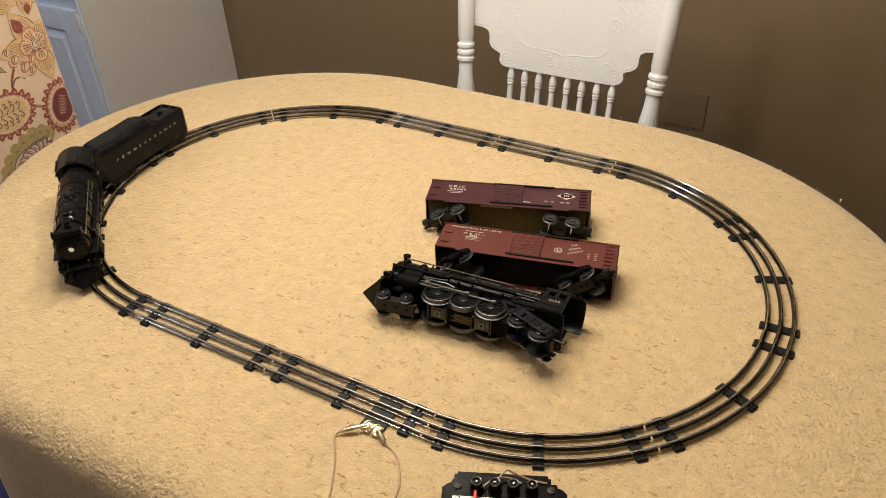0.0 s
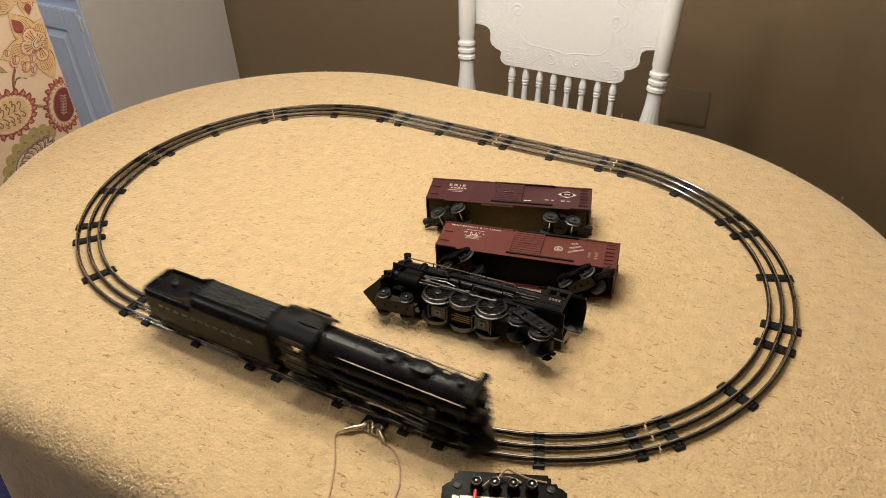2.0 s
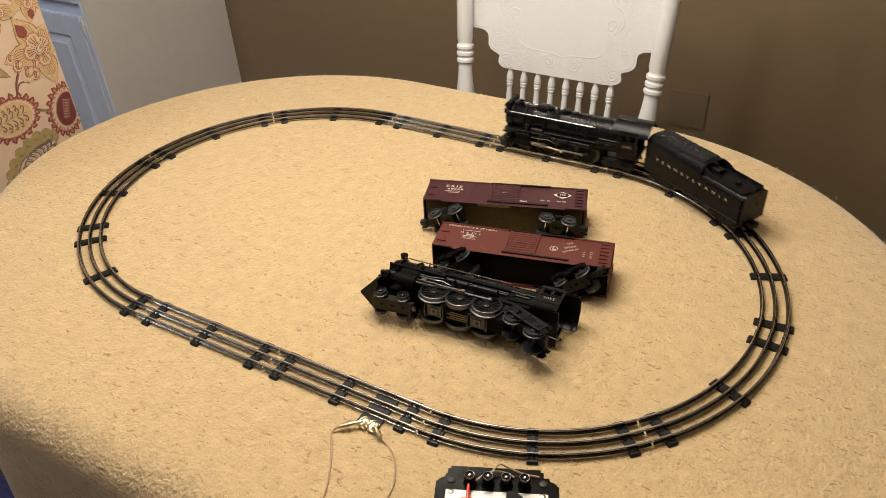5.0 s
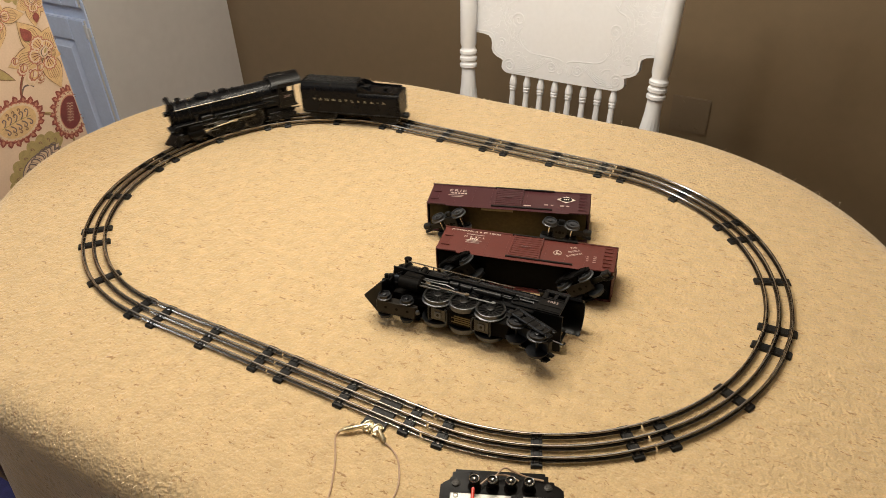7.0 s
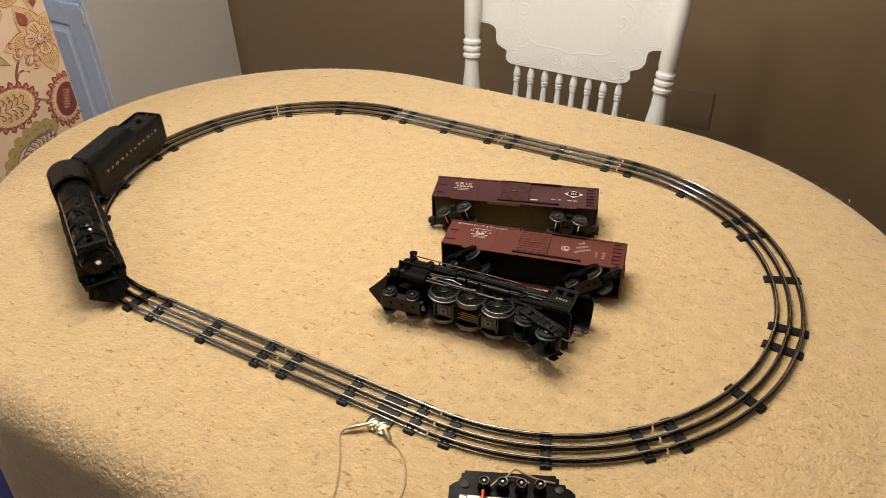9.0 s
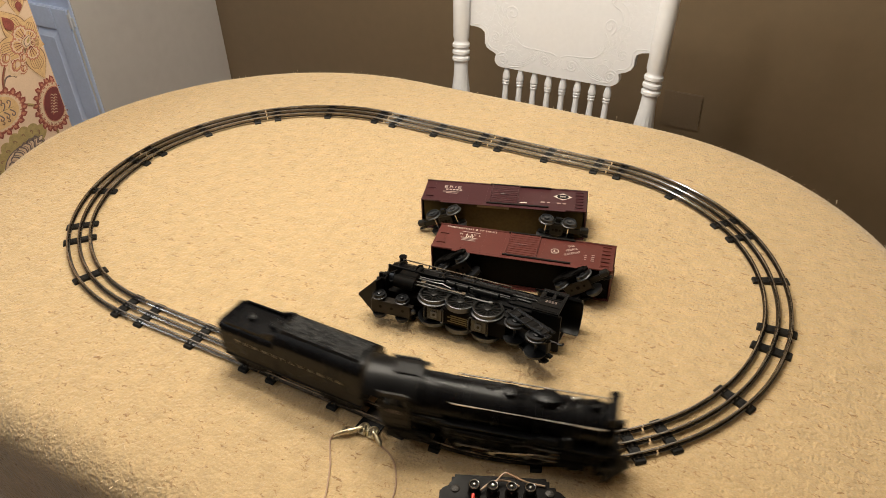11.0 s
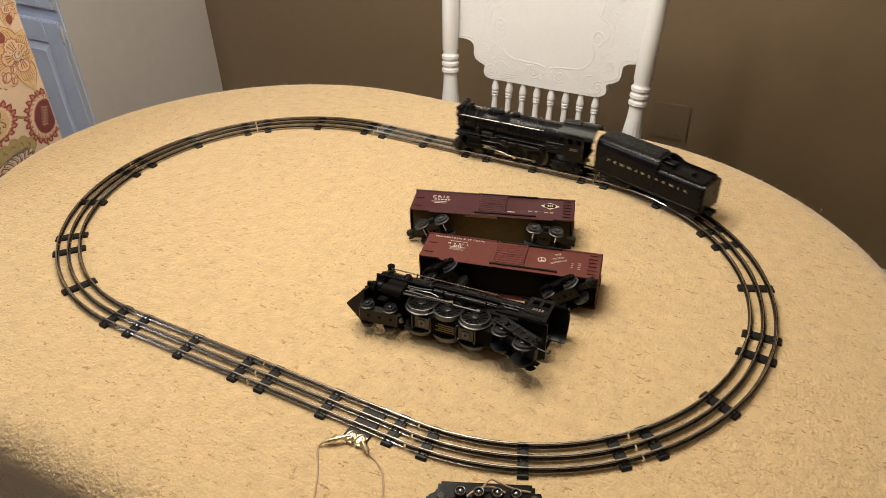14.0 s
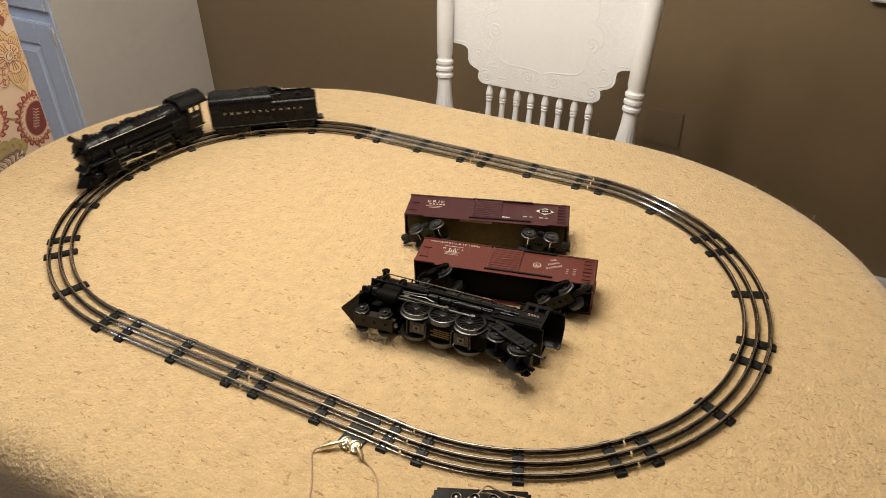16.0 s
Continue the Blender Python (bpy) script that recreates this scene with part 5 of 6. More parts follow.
    for a, b in zip(ring, ring[1:]):
        for k in range(6):
            bm.faces.new((a[k], a[(k + 1) % 6], b[(k + 1) % 6], b[k]))
    bm.faces.new(ring[0])
    bm.faces.new(ring[-1])
    part("cowcatcher", bm, BLACK, pil)
    for s in (-1, 1):
        for k in range(8):
            u = (k + 0.3) / 8
            bm = bmesh.new()
            rod(bm, (0.1105 + 0.0085 * u, s * 0.0225 * (1 - u), 0.0205), (0.1105 + 0.0235 * u, s * 0.0265 * (1 - u), 0.0050), 0.0010, seg=6)
            part("slat", bm, BLACK, pil)
    bm = bmesh.new()
    for s in (-1, 1):
        lathe(bm, ((0.0024, 0), (0.0024, 0.004), (0.0012, 0.005)), axes((0.112, s * 0.013, 0.030), (1, 0, 0), (0, 1, 0), (0, 0, 1)), 8)
        lathe(bm, ((0.0018, 0), (0.0018, 0.006)), axes((0.108, s * 0.020, 0.027), (1, 0, 0), (0, 1, 0), (0, 0, 1)), 8)
    box(bm, 0.1085, 0.122, -0.003, 0.003, 0.012, 0.018, 0.001)
    part("pilot_fittings", bm, DARK_IRON, pil)
    return lo


def car_truck(parent, x, yaw, material, lift=0.0, out=0.0190):
    bm = bmesh.new()
    box(bm, -0.004, 0.004, -0.0190, 0.0190, 0.0090, 0.0140, 0.001)
    box(bm, -0.018, 0.018, -0.0060, 0.0060, 0.0110, 0.0135, 0.001)
    for s in (-1, 1):
        prism(bm, [(-0.027, 0.007), (-0.024, 0.0045), (-0.012, 0.0040), (-0.006, 0.0015), (0.006, 0.0015), (0.012, 0.0040), (0.024, 0.0045), (0.027, 0.007), (0.025, 0.0125), (0.012, 0.0135), (0.007, 0.0165), (-0.007, 0.0165), (-0.012, 0.0135), (-0.025, 0.0125)],
              axes((0, s * out, lift), (1, 0, 0), (0, 0, 1), (0, -1, 0)), 0.0026 * (-s), 0.0)
        for xx in (-0.0165, 0.0165):
            box(bm, xx - 0.0042, xx + 0.0042, s * out, s * (out + 0.0042), 0.0045 + lift, 0.0125 + lift, 0.001)
        for k in (-1, 0, 1):
            rod(bm, (k * 0.0030, s * (out + 0.0015), 0.0040 + lift), (k * 0.0030, s * (out + 0.0015), 0.0130 + lift), 0.0013, seg=6)
        for q in (-1, 1):
            tube(bm, smooth_path([(q * 0.004, s * (out + 0.0032), 0.0155 + lift), (q * 0.012, s * (out + 0.0036), 0.0130 + lift), (q * 0.022, s * (out + 0.0032), 0.0115 + lift)], 4), 0.0011, 6)
            tube(bm, smooth_path([(q * 0.004, s * (out + 0.0032), 0.0030 + lift), (q * 0.011, s * (out + 0.0036), 0.0058 + lift), (q * 0.022, s * (out + 0.0032), 0.0055 + lift)], 4), 0.0011, 6)
    t = part("truck", bm, material, parent)
    bm = bmesh.new()
    wide = 0.019 if material is DARK_METAL else 0.010
    box(bm, -wide, wide, -0.0092, 0.0092, 0.0055, 0.0072, 0.0008)
    part("bolster_plate", bm, BROWN_STEEL if material is DARK_METAL else DARK_IRON, t)
    # dark discs laid on the plate stand for its three shaded holes
    for xx, r in ((-0.5 * wide, 0.0017), (0.0, 0.0026), (0.5 * wide, 0.0017)):
        bm = bmesh.new()
        lathe(bm, ((r, 0), (r, 0.0003)), axes((xx, 0, 0.0055), (1, 0, 0), (0, -1, 0), (0, 0, -1)), 10)
        part("rivet", bm, DARK_METAL, t)
    t.matrix_basis = Matrix.Translation((x, 0, 0)) @ Matrix.Rotation(radians(yaw), 4, "Z")
    for xx in (-0.0165, 0.0165):
        bm = bmesh.new()
        rod(bm, (xx, -0.016, 0.0085), (xx, 0.016, 0.0085), 0.0011, seg=8)
        axle = part("axle", bm, STEEL, t, "bright steel axle")
        for s in (-1, 1):
            bm = bmesh.new()
            disc_wheel(bm, xx, s * 0.0150, 0.0085, 0.0100, s)
            part("wheel", bm, WHEEL_GREY, t)
    return t


def add_coupler(truck, way):
    bm = bmesh.new()
    box(bm, way * 0.016, way * 0.036, -0.0045, 0.0045, 0.0095, 0.0125, 0.0008)
    box(bm, way * 0.034, way * 0.046, -0.0070, 0.0015, 0.0075, 0.0160, 0.0015)
    box(bm, way * 0.034, way * 0.040, 0.0010, 0.0065, 0.0085, 0.0150, 0.0012)
    box(bm, way * 0.038, way * 0.047, 0.0045, 0.0075, 0.0085, 0.0150, 0.0012)
    part("coupler", bm, DARK_IRON, truck)


def build_tender():
    te = tagged(empty("tender"), "black streamlined toy tender with gold PENNSYLVANIA lettering and moulded coal", "toy tender")
    along = axes((0, 0, 0), (0, 1, 0), (0, 0, 1), (1, 0, 0))

    def section(h, w, r, n=6):
        right = [(w, 0.0175)] + [(w - r + r * math.cos(radians(90 * k / n)), h - r + r * math.sin(radians(90 * k / n))) for k in range(n + 1)]
        return right + [(-y, z) for y, z in right[::-1]]

    bm = bmesh.new()
    prism(bm, section(0.0768, 0.0260, 0.015), Matrix.Translation((-0.012, 0, 0)) @ along, 0.118)
    prism(bm, section(0.0632, 0.0260, 0.010), Matrix.Translation((-0.092, 0, 0)) @ along, 0.0815)
    prism(bm, section(0.0630, 0.0235, 0.006), Matrix.Translation((-0.096, 0, 0)) @ along, 0.005)
    for s in (-1, 1):     # raised rims of the water deck, sweeping up to the bunker
        prism(bm, [(-0.088, 0.060), (-0.088, 0.0655), (-0.034, 0.0662), (-0.022, 0.0720), (-0.010, 0.0745), (-0.010, 0.060)], axes((0, s * 0.0215, 0), (1, 0, 0), (0, 0, 1), (0, -1, 0)), 0.0022 * s)
    box(bm, -0.0905, -0.0885, -0.0190, -0.0030, 0.060, 0.0656)
    box(bm, -0.0905, -0.0885, 0.0030, 0.0190, 0.060, 0.0656)
    body = part("body", bm, BLACK_SHEEN, te)
    bm = bmesh.new()
    nx, ny = 44, 16
    rnd = random.Random(3)
    grid = [[bm.verts.new((-0.008 + 0.110 * i / nx, -0.0165 + 0.033 * j / ny, 0.0772 + (0.0019 * noise.noise(Vector((i * 0.83, j * 0.83, 2))) + 0.0018 if 0 < i < nx and 0 < j < ny else -0.002))) for j in range(ny + 1)] for i in range(nx + 1)]
    for i in range(nx):
        for j in range(ny):
            bm.faces.new((grid[i][j], grid[i + 1][j], grid[i + 1][j + 1], grid[i][j + 1]))
    part("coal_load", bm, COAL, te, "moulded black coal", smooth=False)
    bm = bmesh.new()
    box(bm, -0.030, -0.012, -0.0070, 0.0070, 0.0630, 0.0700, 0.001)
    box(bm, -0.0185, -0.0125, -0.0020, 0.0020, 0.0690, 0.0762, 0.0006)
    part("hatch", bm, BLACK, te)
    bm = bmesh.new()
    lathe(bm, ((0.005, 0), (0.005, 0.003), (0.003, 0.004)), Matrix.Translation((-0.062, 0, 0.0640)), 16)
    part("filler_cap", bm, BLACK, te)
    for s in (-1, 1):
        m = axes((0.006, s * 0.0263, 0.0455), (-s, 0, 0), (0, 0, 1), (0, s, 0))
        lettering("lettering", "PENNSYLVANIA", 0.0066, m, GOLD, body, 0.0002, 1.3, 2.85)
        bm = bmesh.new()
        box(bm, -0.092, 0.105, s * 0.0255, s * 0.0270, 0.0175, 0.0200, 0.0004)
        part("sill", bm, BLACK, te)
    bm = bmesh.new()
    box(bm, -0.094, 0.104, -0.0245, 0.0245, 0.0140, 0.0176, 0.0006)
    part("underframe", bm, DARK_METAL, te)
    for x, way in ((-0.060, -1), (0.069, 1)):
        t = car_truck(te, x, 0, BLACK)
        if way < 0:
            add_coupler(t, -1)
    return te


def build_boxcar(shell, frame_mat, door_label, label, yaws):
    bc = tagged(empty("boxcar"), label, "toy boxcar", "toy boxcars on their sides")
    hl, hw, z0, z1 = 0.1228, 0.0250, 0.0210, 0.0820
    bm = bmesh.new()
    for s in (-1, 1):
        box(bm, -hl, hl, s * (hw - 0.0018), s * hw, z0, z1 - 0.004, 0.0004)
        for k in range(9):       # riveted panel seams
            x = -hl + 2 * hl * (k + 0.5) / 9
            if abs(x) > 0.026:
                box(bm, x - 0.0006, x + 0.0006, s * hw - s * 0.0002, s * (hw + 0.0004), z0 + 0.006, z1 - 0.006)
        box(bm, -hl, hl, s * hw - s * 0.0003, s * (hw + 0.0008), z0, z0 + 0.0042, 0.0003)
        box(bm, -hl + 0.030, hl - 0.030, s * hw - s * 0.0003, s * (hw + 0.0007), z0 - 0.0035, z0 + 0.001, 0.0003)
        box(bm, -hl, hl, s * hw - s * 0.0003, s * (hw + 0.0010), z1 - 0.0055, z1 - 0.0035, 0.0003)
    body = part("body", bm, shell, bc)
    for e in (-1, 1):
        bm = bmesh.new()
        box(bm, e * (hl - 0.0018), e * hl, -hw + 0.0018, hw - 0.0018, z0, z1 - 0.003, 0.0003)
        rod(bm, (e * (hl + 0.0016), 0.010, z1 - 0.030), (e * (hl + 0.0016), 0.010, z1 - 0.004), 0.0008, seg=6)
        lathe(bm, ((0.0052, 0), (0.0052, 0.0012), (0.004, 0.0016)), axes((e * (hl + 0.001), 0.010, z1 - 0.016), (0, 0, 1), (0, 1, 0) if e < 0 else (0, -1, 0), (e, 0, 0)), 16)
        wall = part("end_wall", bm, shell, bc)
        for k in range(7):
            z = z0 + 0.006 + 0.0072 * k
            bm = bmesh.new()
            box(bm, e * hl - e * 0.0003, e * (hl + 0.0012), -hw + 0.003, hw - 0.003, z, z + 0.0026, 0.0009)
            part("rib", bm, shell, wall)
    bm = bmesh.new()
    prism(bm, [(-hw - 0.0010, z1 - 0.0045), (hw + 0.0010, z1 - 0.0045), (hw + 0.0010, z1 - 0.0030), (0, z1), (-hw - 0.0010, z1 - 0.0030)], axes((-hl - 0.001, 0, 0), (0, 1, 0), (0, 0, 1), (1, 0, 0)), 2 * hl + 0.002)
    for k in range(11):
        x = -hl + 0.012 + (2 * hl - 0.024) * k / 10
        box(bm, x - 0.0007, x + 0.0007, -hw, hw, z1 - 0.0030, z1 - 0.0008)
    box(bm, -hl, hl, -0.006, 0.006, z1 + 0.0002, z1 + 0.0016, 0.0003)
    part("roof", bm, shell, bc)
    # ladders and grab irons at the corners
    for s in (-1, 1):
        for e, n in ((1, 6), (-1, 2)):
            bm = bmesh.new()
            x0, x1 = -s * e * (hl - 0.0045), -s * e * (hl - 0.0170)
            for k in range(n):
                z = z0 + 0.008 + (0.0085 * k if n == 6 else 0.022 * k + 0.004)
                box(bm, x0, x1, s * hw, s * (hw + 0.0016), z, z + 0.0016, 0.0003)
            if n == 6:
                for x in (x0, x1):
                    box(bm, x - 0.0007, x + 0.0007, s * hw, s * (hw + 0.0012), z0 + 0.004, z1 - 0.008)
            part("ladder" if n == 6 else "grab_irons", bm, shell, bc)
    # sliding doors on rails
    for s in (-1, 1):
        bm = bmesh.new()
        box(bm, -0.021, 0.021, s * (hw + 0.0002), s * (hw + 0.0016), z0 + 0.0045, z1 - 0.0065, 0.0003)
        for x in (-0.0205, 0.0205):
            box(bm, x - 0.0009, x + 0.0009, s * (hw + 0.0014), s * (hw + 0.0027), z0 + 0.0045, z1 - 0.0065, 0.0002)
        door = part("door", bm, shell, bc, door_label)
        for k in range(9):
            z = z0 + 0.0075 + 0.0052 * k
            bm = bmesh.new()
            box(bm, -0.0195, 0.0195, s * (hw + 0.0012), s * (hw + 0.0023), z, z + 0.0030, 0.0003)
            part("slat", bm, shell, door)
        bm = bmesh.new()
        tube(bm, smooth_path([(-0.005, s * (hw + 0.0018), z0 + 0.031), (-0.005, s * (hw + 0.004), z0 + 0.027), (0.005, s * (hw + 0.004), z0 + 0.027), (0.005, s * (hw + 0.0018), z0 + 0.031)], 4), 0.0007, 6)
        part("latch", bm, shell, door)
        bm = bmesh.new()
        box(bm, -0.024, 0.068, s * hw, s * (hw + 0.0030), z0 + 0.0018, z0 + 0.0044, 0.0004)
        box(bm, -0.024, 0.068, s * hw, s * (hw + 0.0030), z1 - 0.0068, z1 - 0.0046, 0.0004)
        part("door_rail", bm, DARK_IRON, bc)
    # floor pan and trucks
    bm = bmesh.new()
    box(bm, -hl + 0.004, hl - 0.004, -hw + 0.0022, hw - 0.0022, z0 + 0.0022, z0 + 0.0042)
    pan = part("floor_pan", bm, frame_mat, bc)
    if frame_mat is OLIVE_METAL:
        bm = bmesh.new()
        box(bm, -0.038, 0.010, -hw + 0.0024, -hw + 0.0062, z0 + 0.0002, z0 + 0.0022)
        part("floor_tab", bm, TAB, pan, "pale olive tab")
    for x, e, yaw in ((-0.082, -1, yaws[0]), (0.082, 1, yaws[1])):
        t = car_truck(bc, x, yaw, DARK_METAL, 0.002) if frame_mat is DARK_METAL else car_truck(bc, x, yaw, DARK_IRON, 0.0045, 0.0090)
        t.location.z = 0.0030 if frame_mat is DARK_METAL else -0.0005
        add_coupler(t, e)
    return bc, body, hw, z0, z1


def side_m(x, z, hw, s=-1, turn=0.0):
    return axes((x, s * (hw + 0.0004), z), (-s, 0, 0), (0, 0, 1), (0, s, 0)) @ Matrix.Rotation(radians(turn), 4, "Z")


def side_bar(body, x, z, w, h, hw, material, turn=0.0):
    bm = bmesh.new()
    box(bm, -w / 2, w / 2, -h / 2, h / 2, 0.0, 0.0003)
    bm.transform(side_m(x, z, hw, turn=turn))
    part("print_bar", bm, material, body, smooth=False)


def build_boxcars():
    bc, body, hw, z0, z1 = build_boxcar(MAROON, OLIVE_METAL, "", "dark maroon plastic toy boxcar lying on its side, olive floor pan", (-20, 6))
    lettering("lettering", "ERIE", 0.0092, side_m(-0.081, 0.0620, hw), LETTER_MID, body, 0.0002, 1.3, 1.25)
    for k in range(5):
        side_bar(body, -0.0885 + 0.0052 * k, 0.0545, 0.0036, 0.0030, hw, LETTER_MID)
    for k, w in enumerate((0.024, 0.017)):
        side_bar(body, -0.082 + 0.002 * k, 0.0485 - 0.0040 * k, w, 0.0016, hw, LETTER_DIM)
    bm = bmesh.new()
    prism(bm, [(-0.0140, 0), (0, -0.0095), (0.0140, 0), (0, 0.0095)], side_m(0.087, 0.0570, hw), 0.0003)
    part("diamond", bm, LETTER, body, "white diamond emblem", smooth=False)
    bm = bmesh.new()
    prism(bm, [(-0.0092, 0), (-0.0070, -0.0042), (0, -0.0060), (0.0070, -0.0042), (0.0092, 0), (0.0070, 0.0042), (0, 0.0060), (-0.0070, 0.0042)], side_m(0.087, 0.0570, hw) @ Matrix.Translation((0, 0, 0.0003)), 0.0003)
    part("emblem_core", bm, BLACK, body, smooth=False)
    for k in (-1, 0, 1):
        bm = bmesh.new()
        box(bm, 0.0030 * k - 0.0009, 0.0030 * k + 0.0009, -0.0017, 0.0017, 0.0006, 0.0008)
        bm.transform(side_m(0.087, 0.0570, hw))
        part("emblem_bar", bm, LETTER, body, smooth=False)
    for x, w in ((0.058, 0.006), (0.067, 0.004), (0.082, 0.006), (0.090, 0.005)):
        side_bar(body, x, 0.0385, w, 0.0030, hw, LETTER_DIM)
    side_bar(body, 0.030, 0.0330, 0.011, 0.0022, hw, LETTER)
    bc.matrix_basis = axes((0.1446, 0.0446, ZT + 0.0262), (0.952, 0.307, 0), (0, 0, -1), (-0.307, 0.952, 0))

    bc, body, hw, z0, z1 = build_boxcar(OXIDE, DARK_METAL, "", "red oxide plastic toy boxcar lying on its side, black underside", (-34, -36))
    lettering("lettering", "MINNEAPOLIS & ST LOUIS", 0.0047, side_m(-0.0765, 0.0728, hw), LETTER, body, 0.0002, 1.12, 1.2)
    lettering("lettering", "M & ST L", 0.0050, side_m(-0.0760, 0.0592, hw), LETTER, body, 0.0002, 1.25, 1.3)
    for z, w, h in ((0.0652, 0.026, 0.0007), (0.0515, 0.024, 0.0007), (0.0485, 0.018, 0.0013), (0.0455, 0.020, 0.0013)):
        side_bar(body, -0.0760, z, w, h, hw, LETTER if h != 0.0013 else LETTER_DIM)
    for k in range(4):
        side_bar(body, -0.0805 + 0.0030 * k, 0.0547, 0.0019, 0.0030, hw, LETTER)
    for k, words in enumerate(("THE", "PEORIA", "GATEWAY")):
        lettering("lettering", words, 0.0056, side_m(0.0640 + 0.0016 * k, 0.0645 - 0.0080 * k, hw, turn=28), LETTER_MID, body, 0.0002, 0.85, 1.05)
    bm = bmesh.new()
    n = 24
    m = side_m(0.0440, 0.0480, hw)
    a = [bm.verts.new(m @ Vector((0.0056 * math.cos(2 * math.pi * k / n), 0.0056 * math.sin(2 * math.pi * k / n), 0.0004))) for k in range(n)]
    b = [bm.verts.new(m @ Vector((0.0047 * math.cos(2 * math.pi * k / n), 0.0047 * math.sin(2 * math.pi * k / n), 0.0004))) for k in range(n)]
    for k in range(n):
        bm.faces.new((a[k], a[(k + 1) % n], b[(k + 1) % n], b[k]))
    part("emblem_ring", bm, LETTER, body, "round emblem outline", smooth=False)
    side_bar(body, 0.0430, 0.0485, 0.0014, 0.0060, hw, LETTER)
    side_bar(body, 0.0450, 0.0462, 0.0048, 0.0013, hw, LETTER)
    for k in range(4):
        if k < 3:
            side_bar(body, 0.0855, 0.0480 - 0.0045 * k, 0.0030, 0.0016, hw, LETTER_DIM)
        side_bar(body, 0.0950, 0.0500 - 0.0042 * k, 0.0042, 0.0016, hw, LETTER_DIM)
    bc.matrix_basis = axes((0.2177, -0.0647, ZT + 0.0262), (0.9744, 0.2250, 0), (0, 0, -1), (-0.2250, 0.9744, 0))


# ---------------------------------------------------------------- build
build_room()
build_cabinet()
build_table()
build_white_chair()
build_fabric_chair()
build_track()
build_lockon()
build_controller()
build_boxcars()
locomotive = build_locomotive()
parked = copy_thing(locomotive, axes((0.1830, -0.1775, ZT + 0.0335), (-0.9976, -0.0700, 0), (0, 0, 1), (-0.0700, 0.9976, 0)) @ pose(0, 0, 0, 5))
tagged(parked, "black die-cast toy steam locomotive lying on its side, wheels showing", "toy locomotive", "toy steam locomotives")
for piece in parked.children:
    if piece.name.startswith("trailing_truck"):
        piece.matrix_basis = Matrix.Translation((-0.068, 0.007, 0.027)) @ Matrix.Rotation(radians(-25), 4, "Y") @ Matrix.Diagonal((1.25, 0.82, 1.25, 1)) @ Matrix.Translation((0.068, 0, -0.020)) @ piece.matrix_basis
    if piece.name.startswith("leading_truck"):
        piece.matrix_basis = Matrix.Translation((0.054, -0.004, 0.005)) @ Matrix.Rotation(radians(5), 4, "Y") @ Matrix.Diagonal((0.90, 0.92, 1, 1)) @ Matrix.Translation((-0.055, 0, -0.010)) @ piece.matrix_basis
tender = build_tender()

# ---------------------------------------------------------------- motion of the train
# seconds and the way run by the tender's tail along the track's middle, from the start of the near straight
RUN = [
    (-0.5, 2.211), (0.0, 2.311), (0.5, 2.421), (1.0, 2.531), (1.5, 2.695), (2.0, 2.927), (2.5, 3.199), (3.0, 3.440), (3.5, 3.638), (4.0, 3.792),
    (4.5, 3.931), (5.0, 4.053), (5.5, 4.195), (6.0, 4.370), (6.5, 4.570), (7.0, 4.757), (7.5, 4.891), (8.0, 5.023), (8.5, 5.154), (9.0, 5.264),
    (9.5, 5.367), (10.0, 5.497), (10.5, 5.704), (11.0, 5.956), (11.5, 6.223), (12.0, 6.440), (12.5, 6.618), (13.0, 6.771), (13.5, 6.890),
    (14.0, 7.015), (14.5, 7.207), (15.0, 7.428), (15.5, 7.618), (16.0, 7.782), (16.5, 7.919),
]


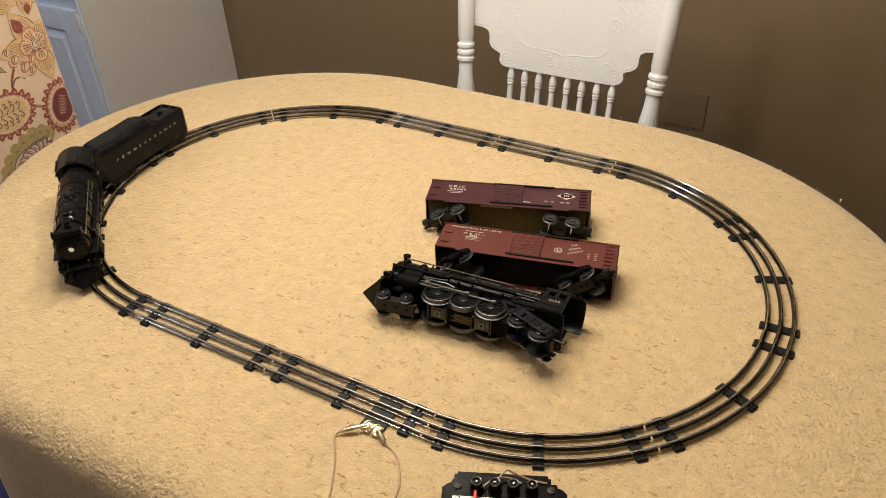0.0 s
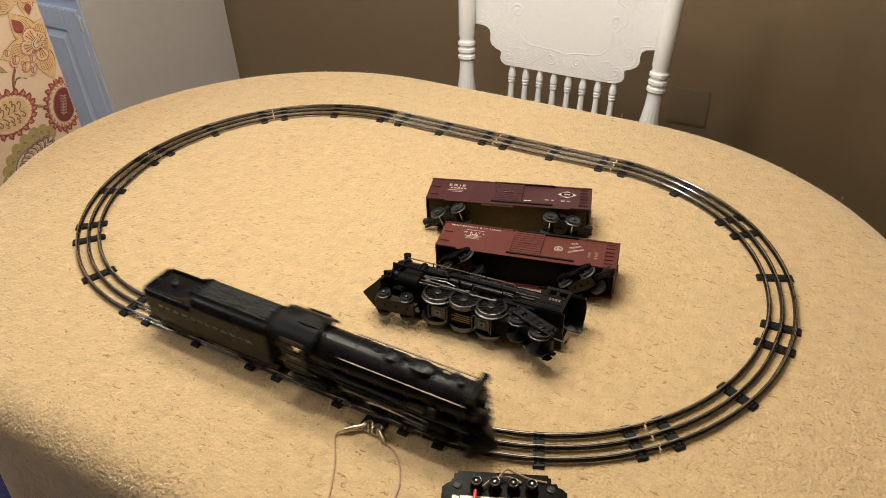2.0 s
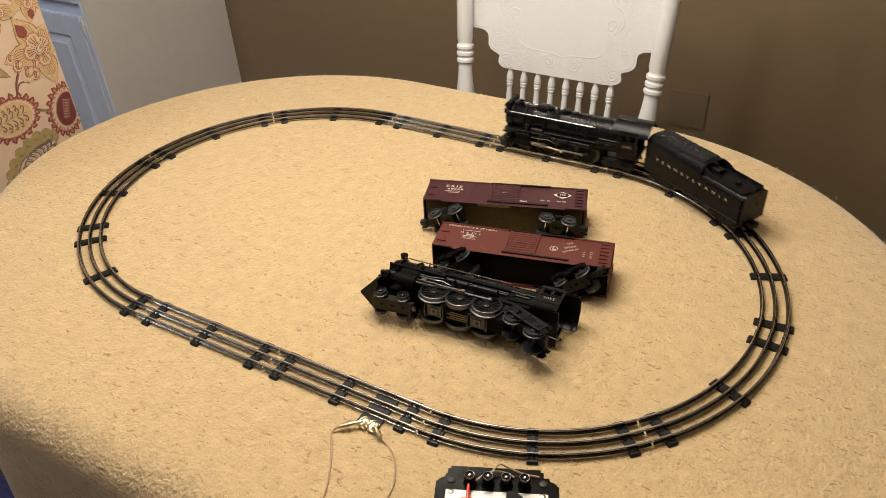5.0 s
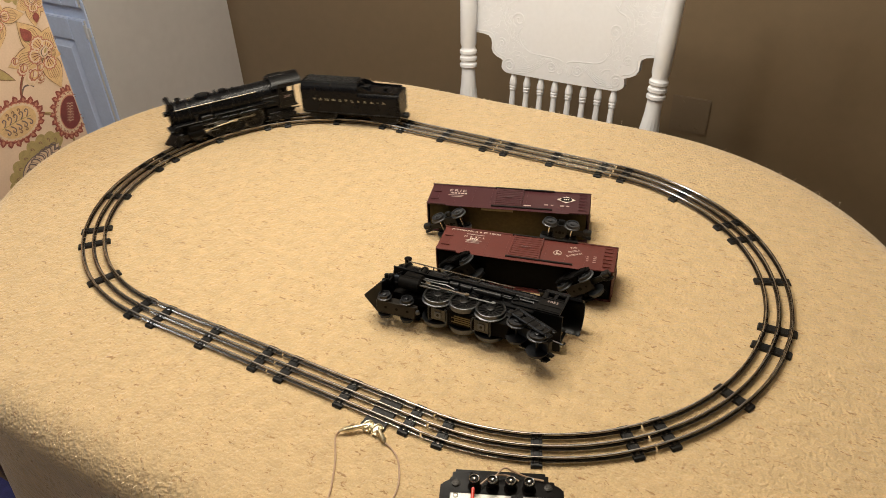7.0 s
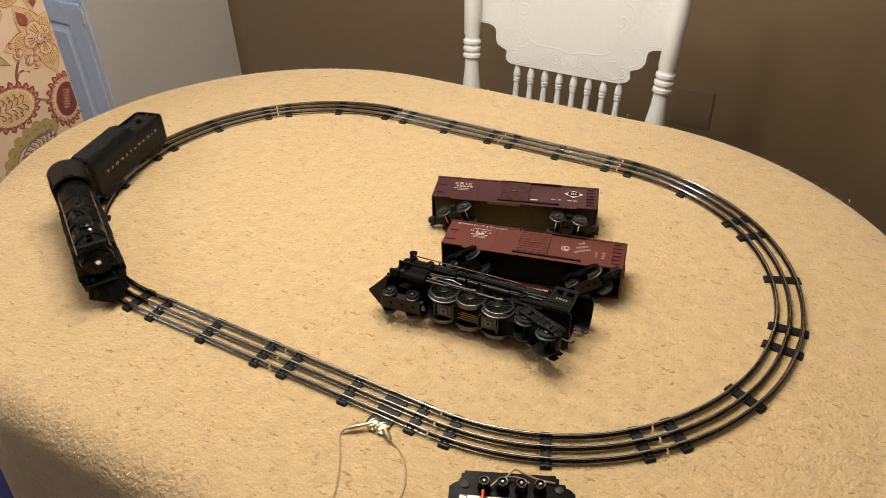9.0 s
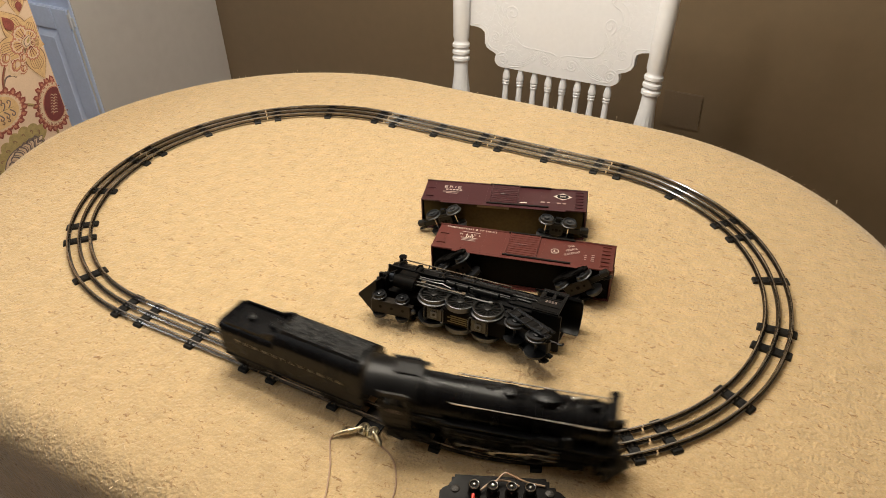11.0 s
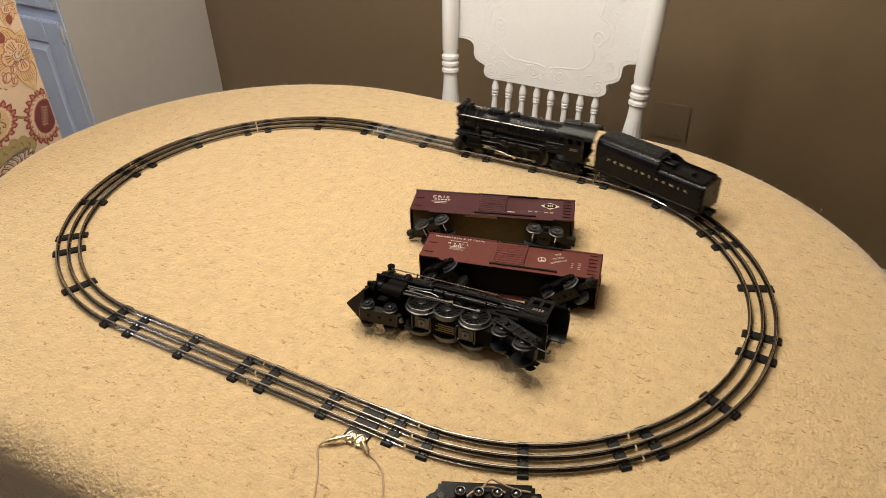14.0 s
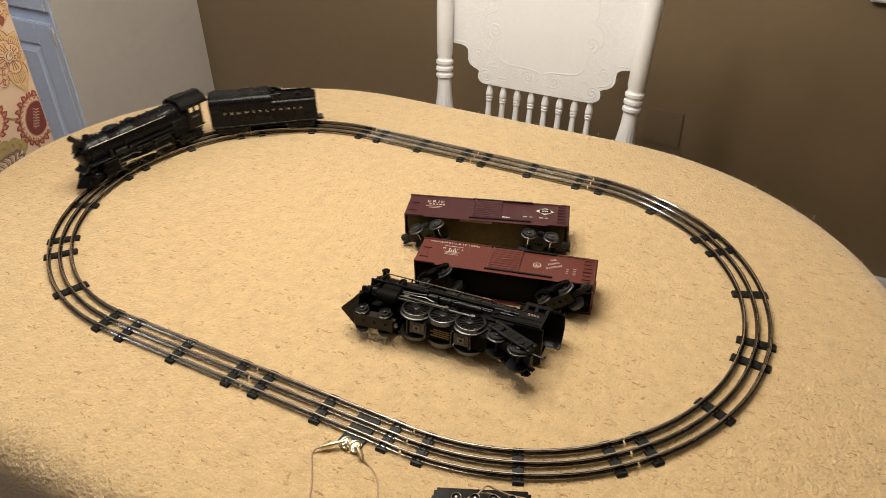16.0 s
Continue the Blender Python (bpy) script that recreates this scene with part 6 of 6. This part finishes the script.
def run_at(t):
    k = min(max(int((t + 0.5) / 0.5), 0), len(RUN) - 2)
    p0, p1, p2, p3 = (RUN[min(max(j, 0), len(RUN) - 1)][1] for j in (k - 1, k, k + 1, k + 2))
    u = (t - RUN[k][0]) / 0.5
    return 0.5 * (2 * p1 + (p2 - p0) * u + (2 * p0 - 5 * p1 + 4 * p2 - p3) * u * u + (3 * p1 - p0 - 3 * p2 + p3) * u ** 3)


def on_track(s):
    s %= ROUND
    if s < 2 * L:
        return Vector((-L + s, -R, 0))
    s -= 2 * L
    if s < math.pi * R:
        a = s / R - math.pi / 2
        return Vector((L + R * math.cos(a), R * math.sin(a), 0))
    s -= math.pi * R
    if s < 2 * L:
        return Vector((L - s, R, 0))
    a = (s - 2 * L) / R + math.pi / 2
    return Vector((-L + R * math.cos(a), R * math.sin(a), 0))


def ride(s, back, front):
    """The pose of a vehicle whose guide wheels, back and front of its middle, stand on the track."""
    a, b = on_track(s + back), on_track(s + front)
    d = (b - a).normalized()
    o = a - d * back
    return axes((o.x, o.y, ZT + 0.0110), d, Vector((-d.y, d.x, 0)), (0, 0, 1))


def motions():
    ticks = [k / 10 for k in range(161)]
    walk(tender, [(t, ride(run_at(t) + 0.107, -0.060, 0.069)) for t in ticks])
    walk(locomotive, [(t, ride(run_at(t) + 0.3630, -0.0505, 0.0295)) for t in ticks])
    fine = [k / FPS for k in range(16 * FPS + 1)]
    turn = [(t, (run_at(t) + 0.3630) / DR) for t in fine]
    for ob in list(locomotive.children):
        base = ob.name.split(".")[0]
        lag = 90.0 if ob.data and ob.data.vertices[0].co.y > 0 else 0.0
        if base == "driver":
            x = ob.location.x
            walk(ob, [(t, Matrix.Translation((x, 0, DR)) @ Matrix.Rotation((a + radians(lag)) % (2 * math.pi), 4, "Y")) for t, a in turn])
        elif base == "side_rod":
            walk(ob, [(t, Matrix.Translation((CRANK * math.sin(a + radians(lag)), 0, DR + CRANK * math.cos(a + radians(lag))))) for t, a in turn])
        elif base == "main_rod":
            rows = []
            for t, a in turn:
                px, pz = CRANK * math.sin(a + radians(lag)), CRANK * math.cos(a + radians(lag))
                dip = math.asin((0.0025 - pz) / ROD_L)
                rows.append((t, Matrix.Translation((DRIVERS[1] + px, 0, DR + pz)) @ Matrix.Rotation(-dip, 4, "Y")))
            walk(ob, rows)


motions()
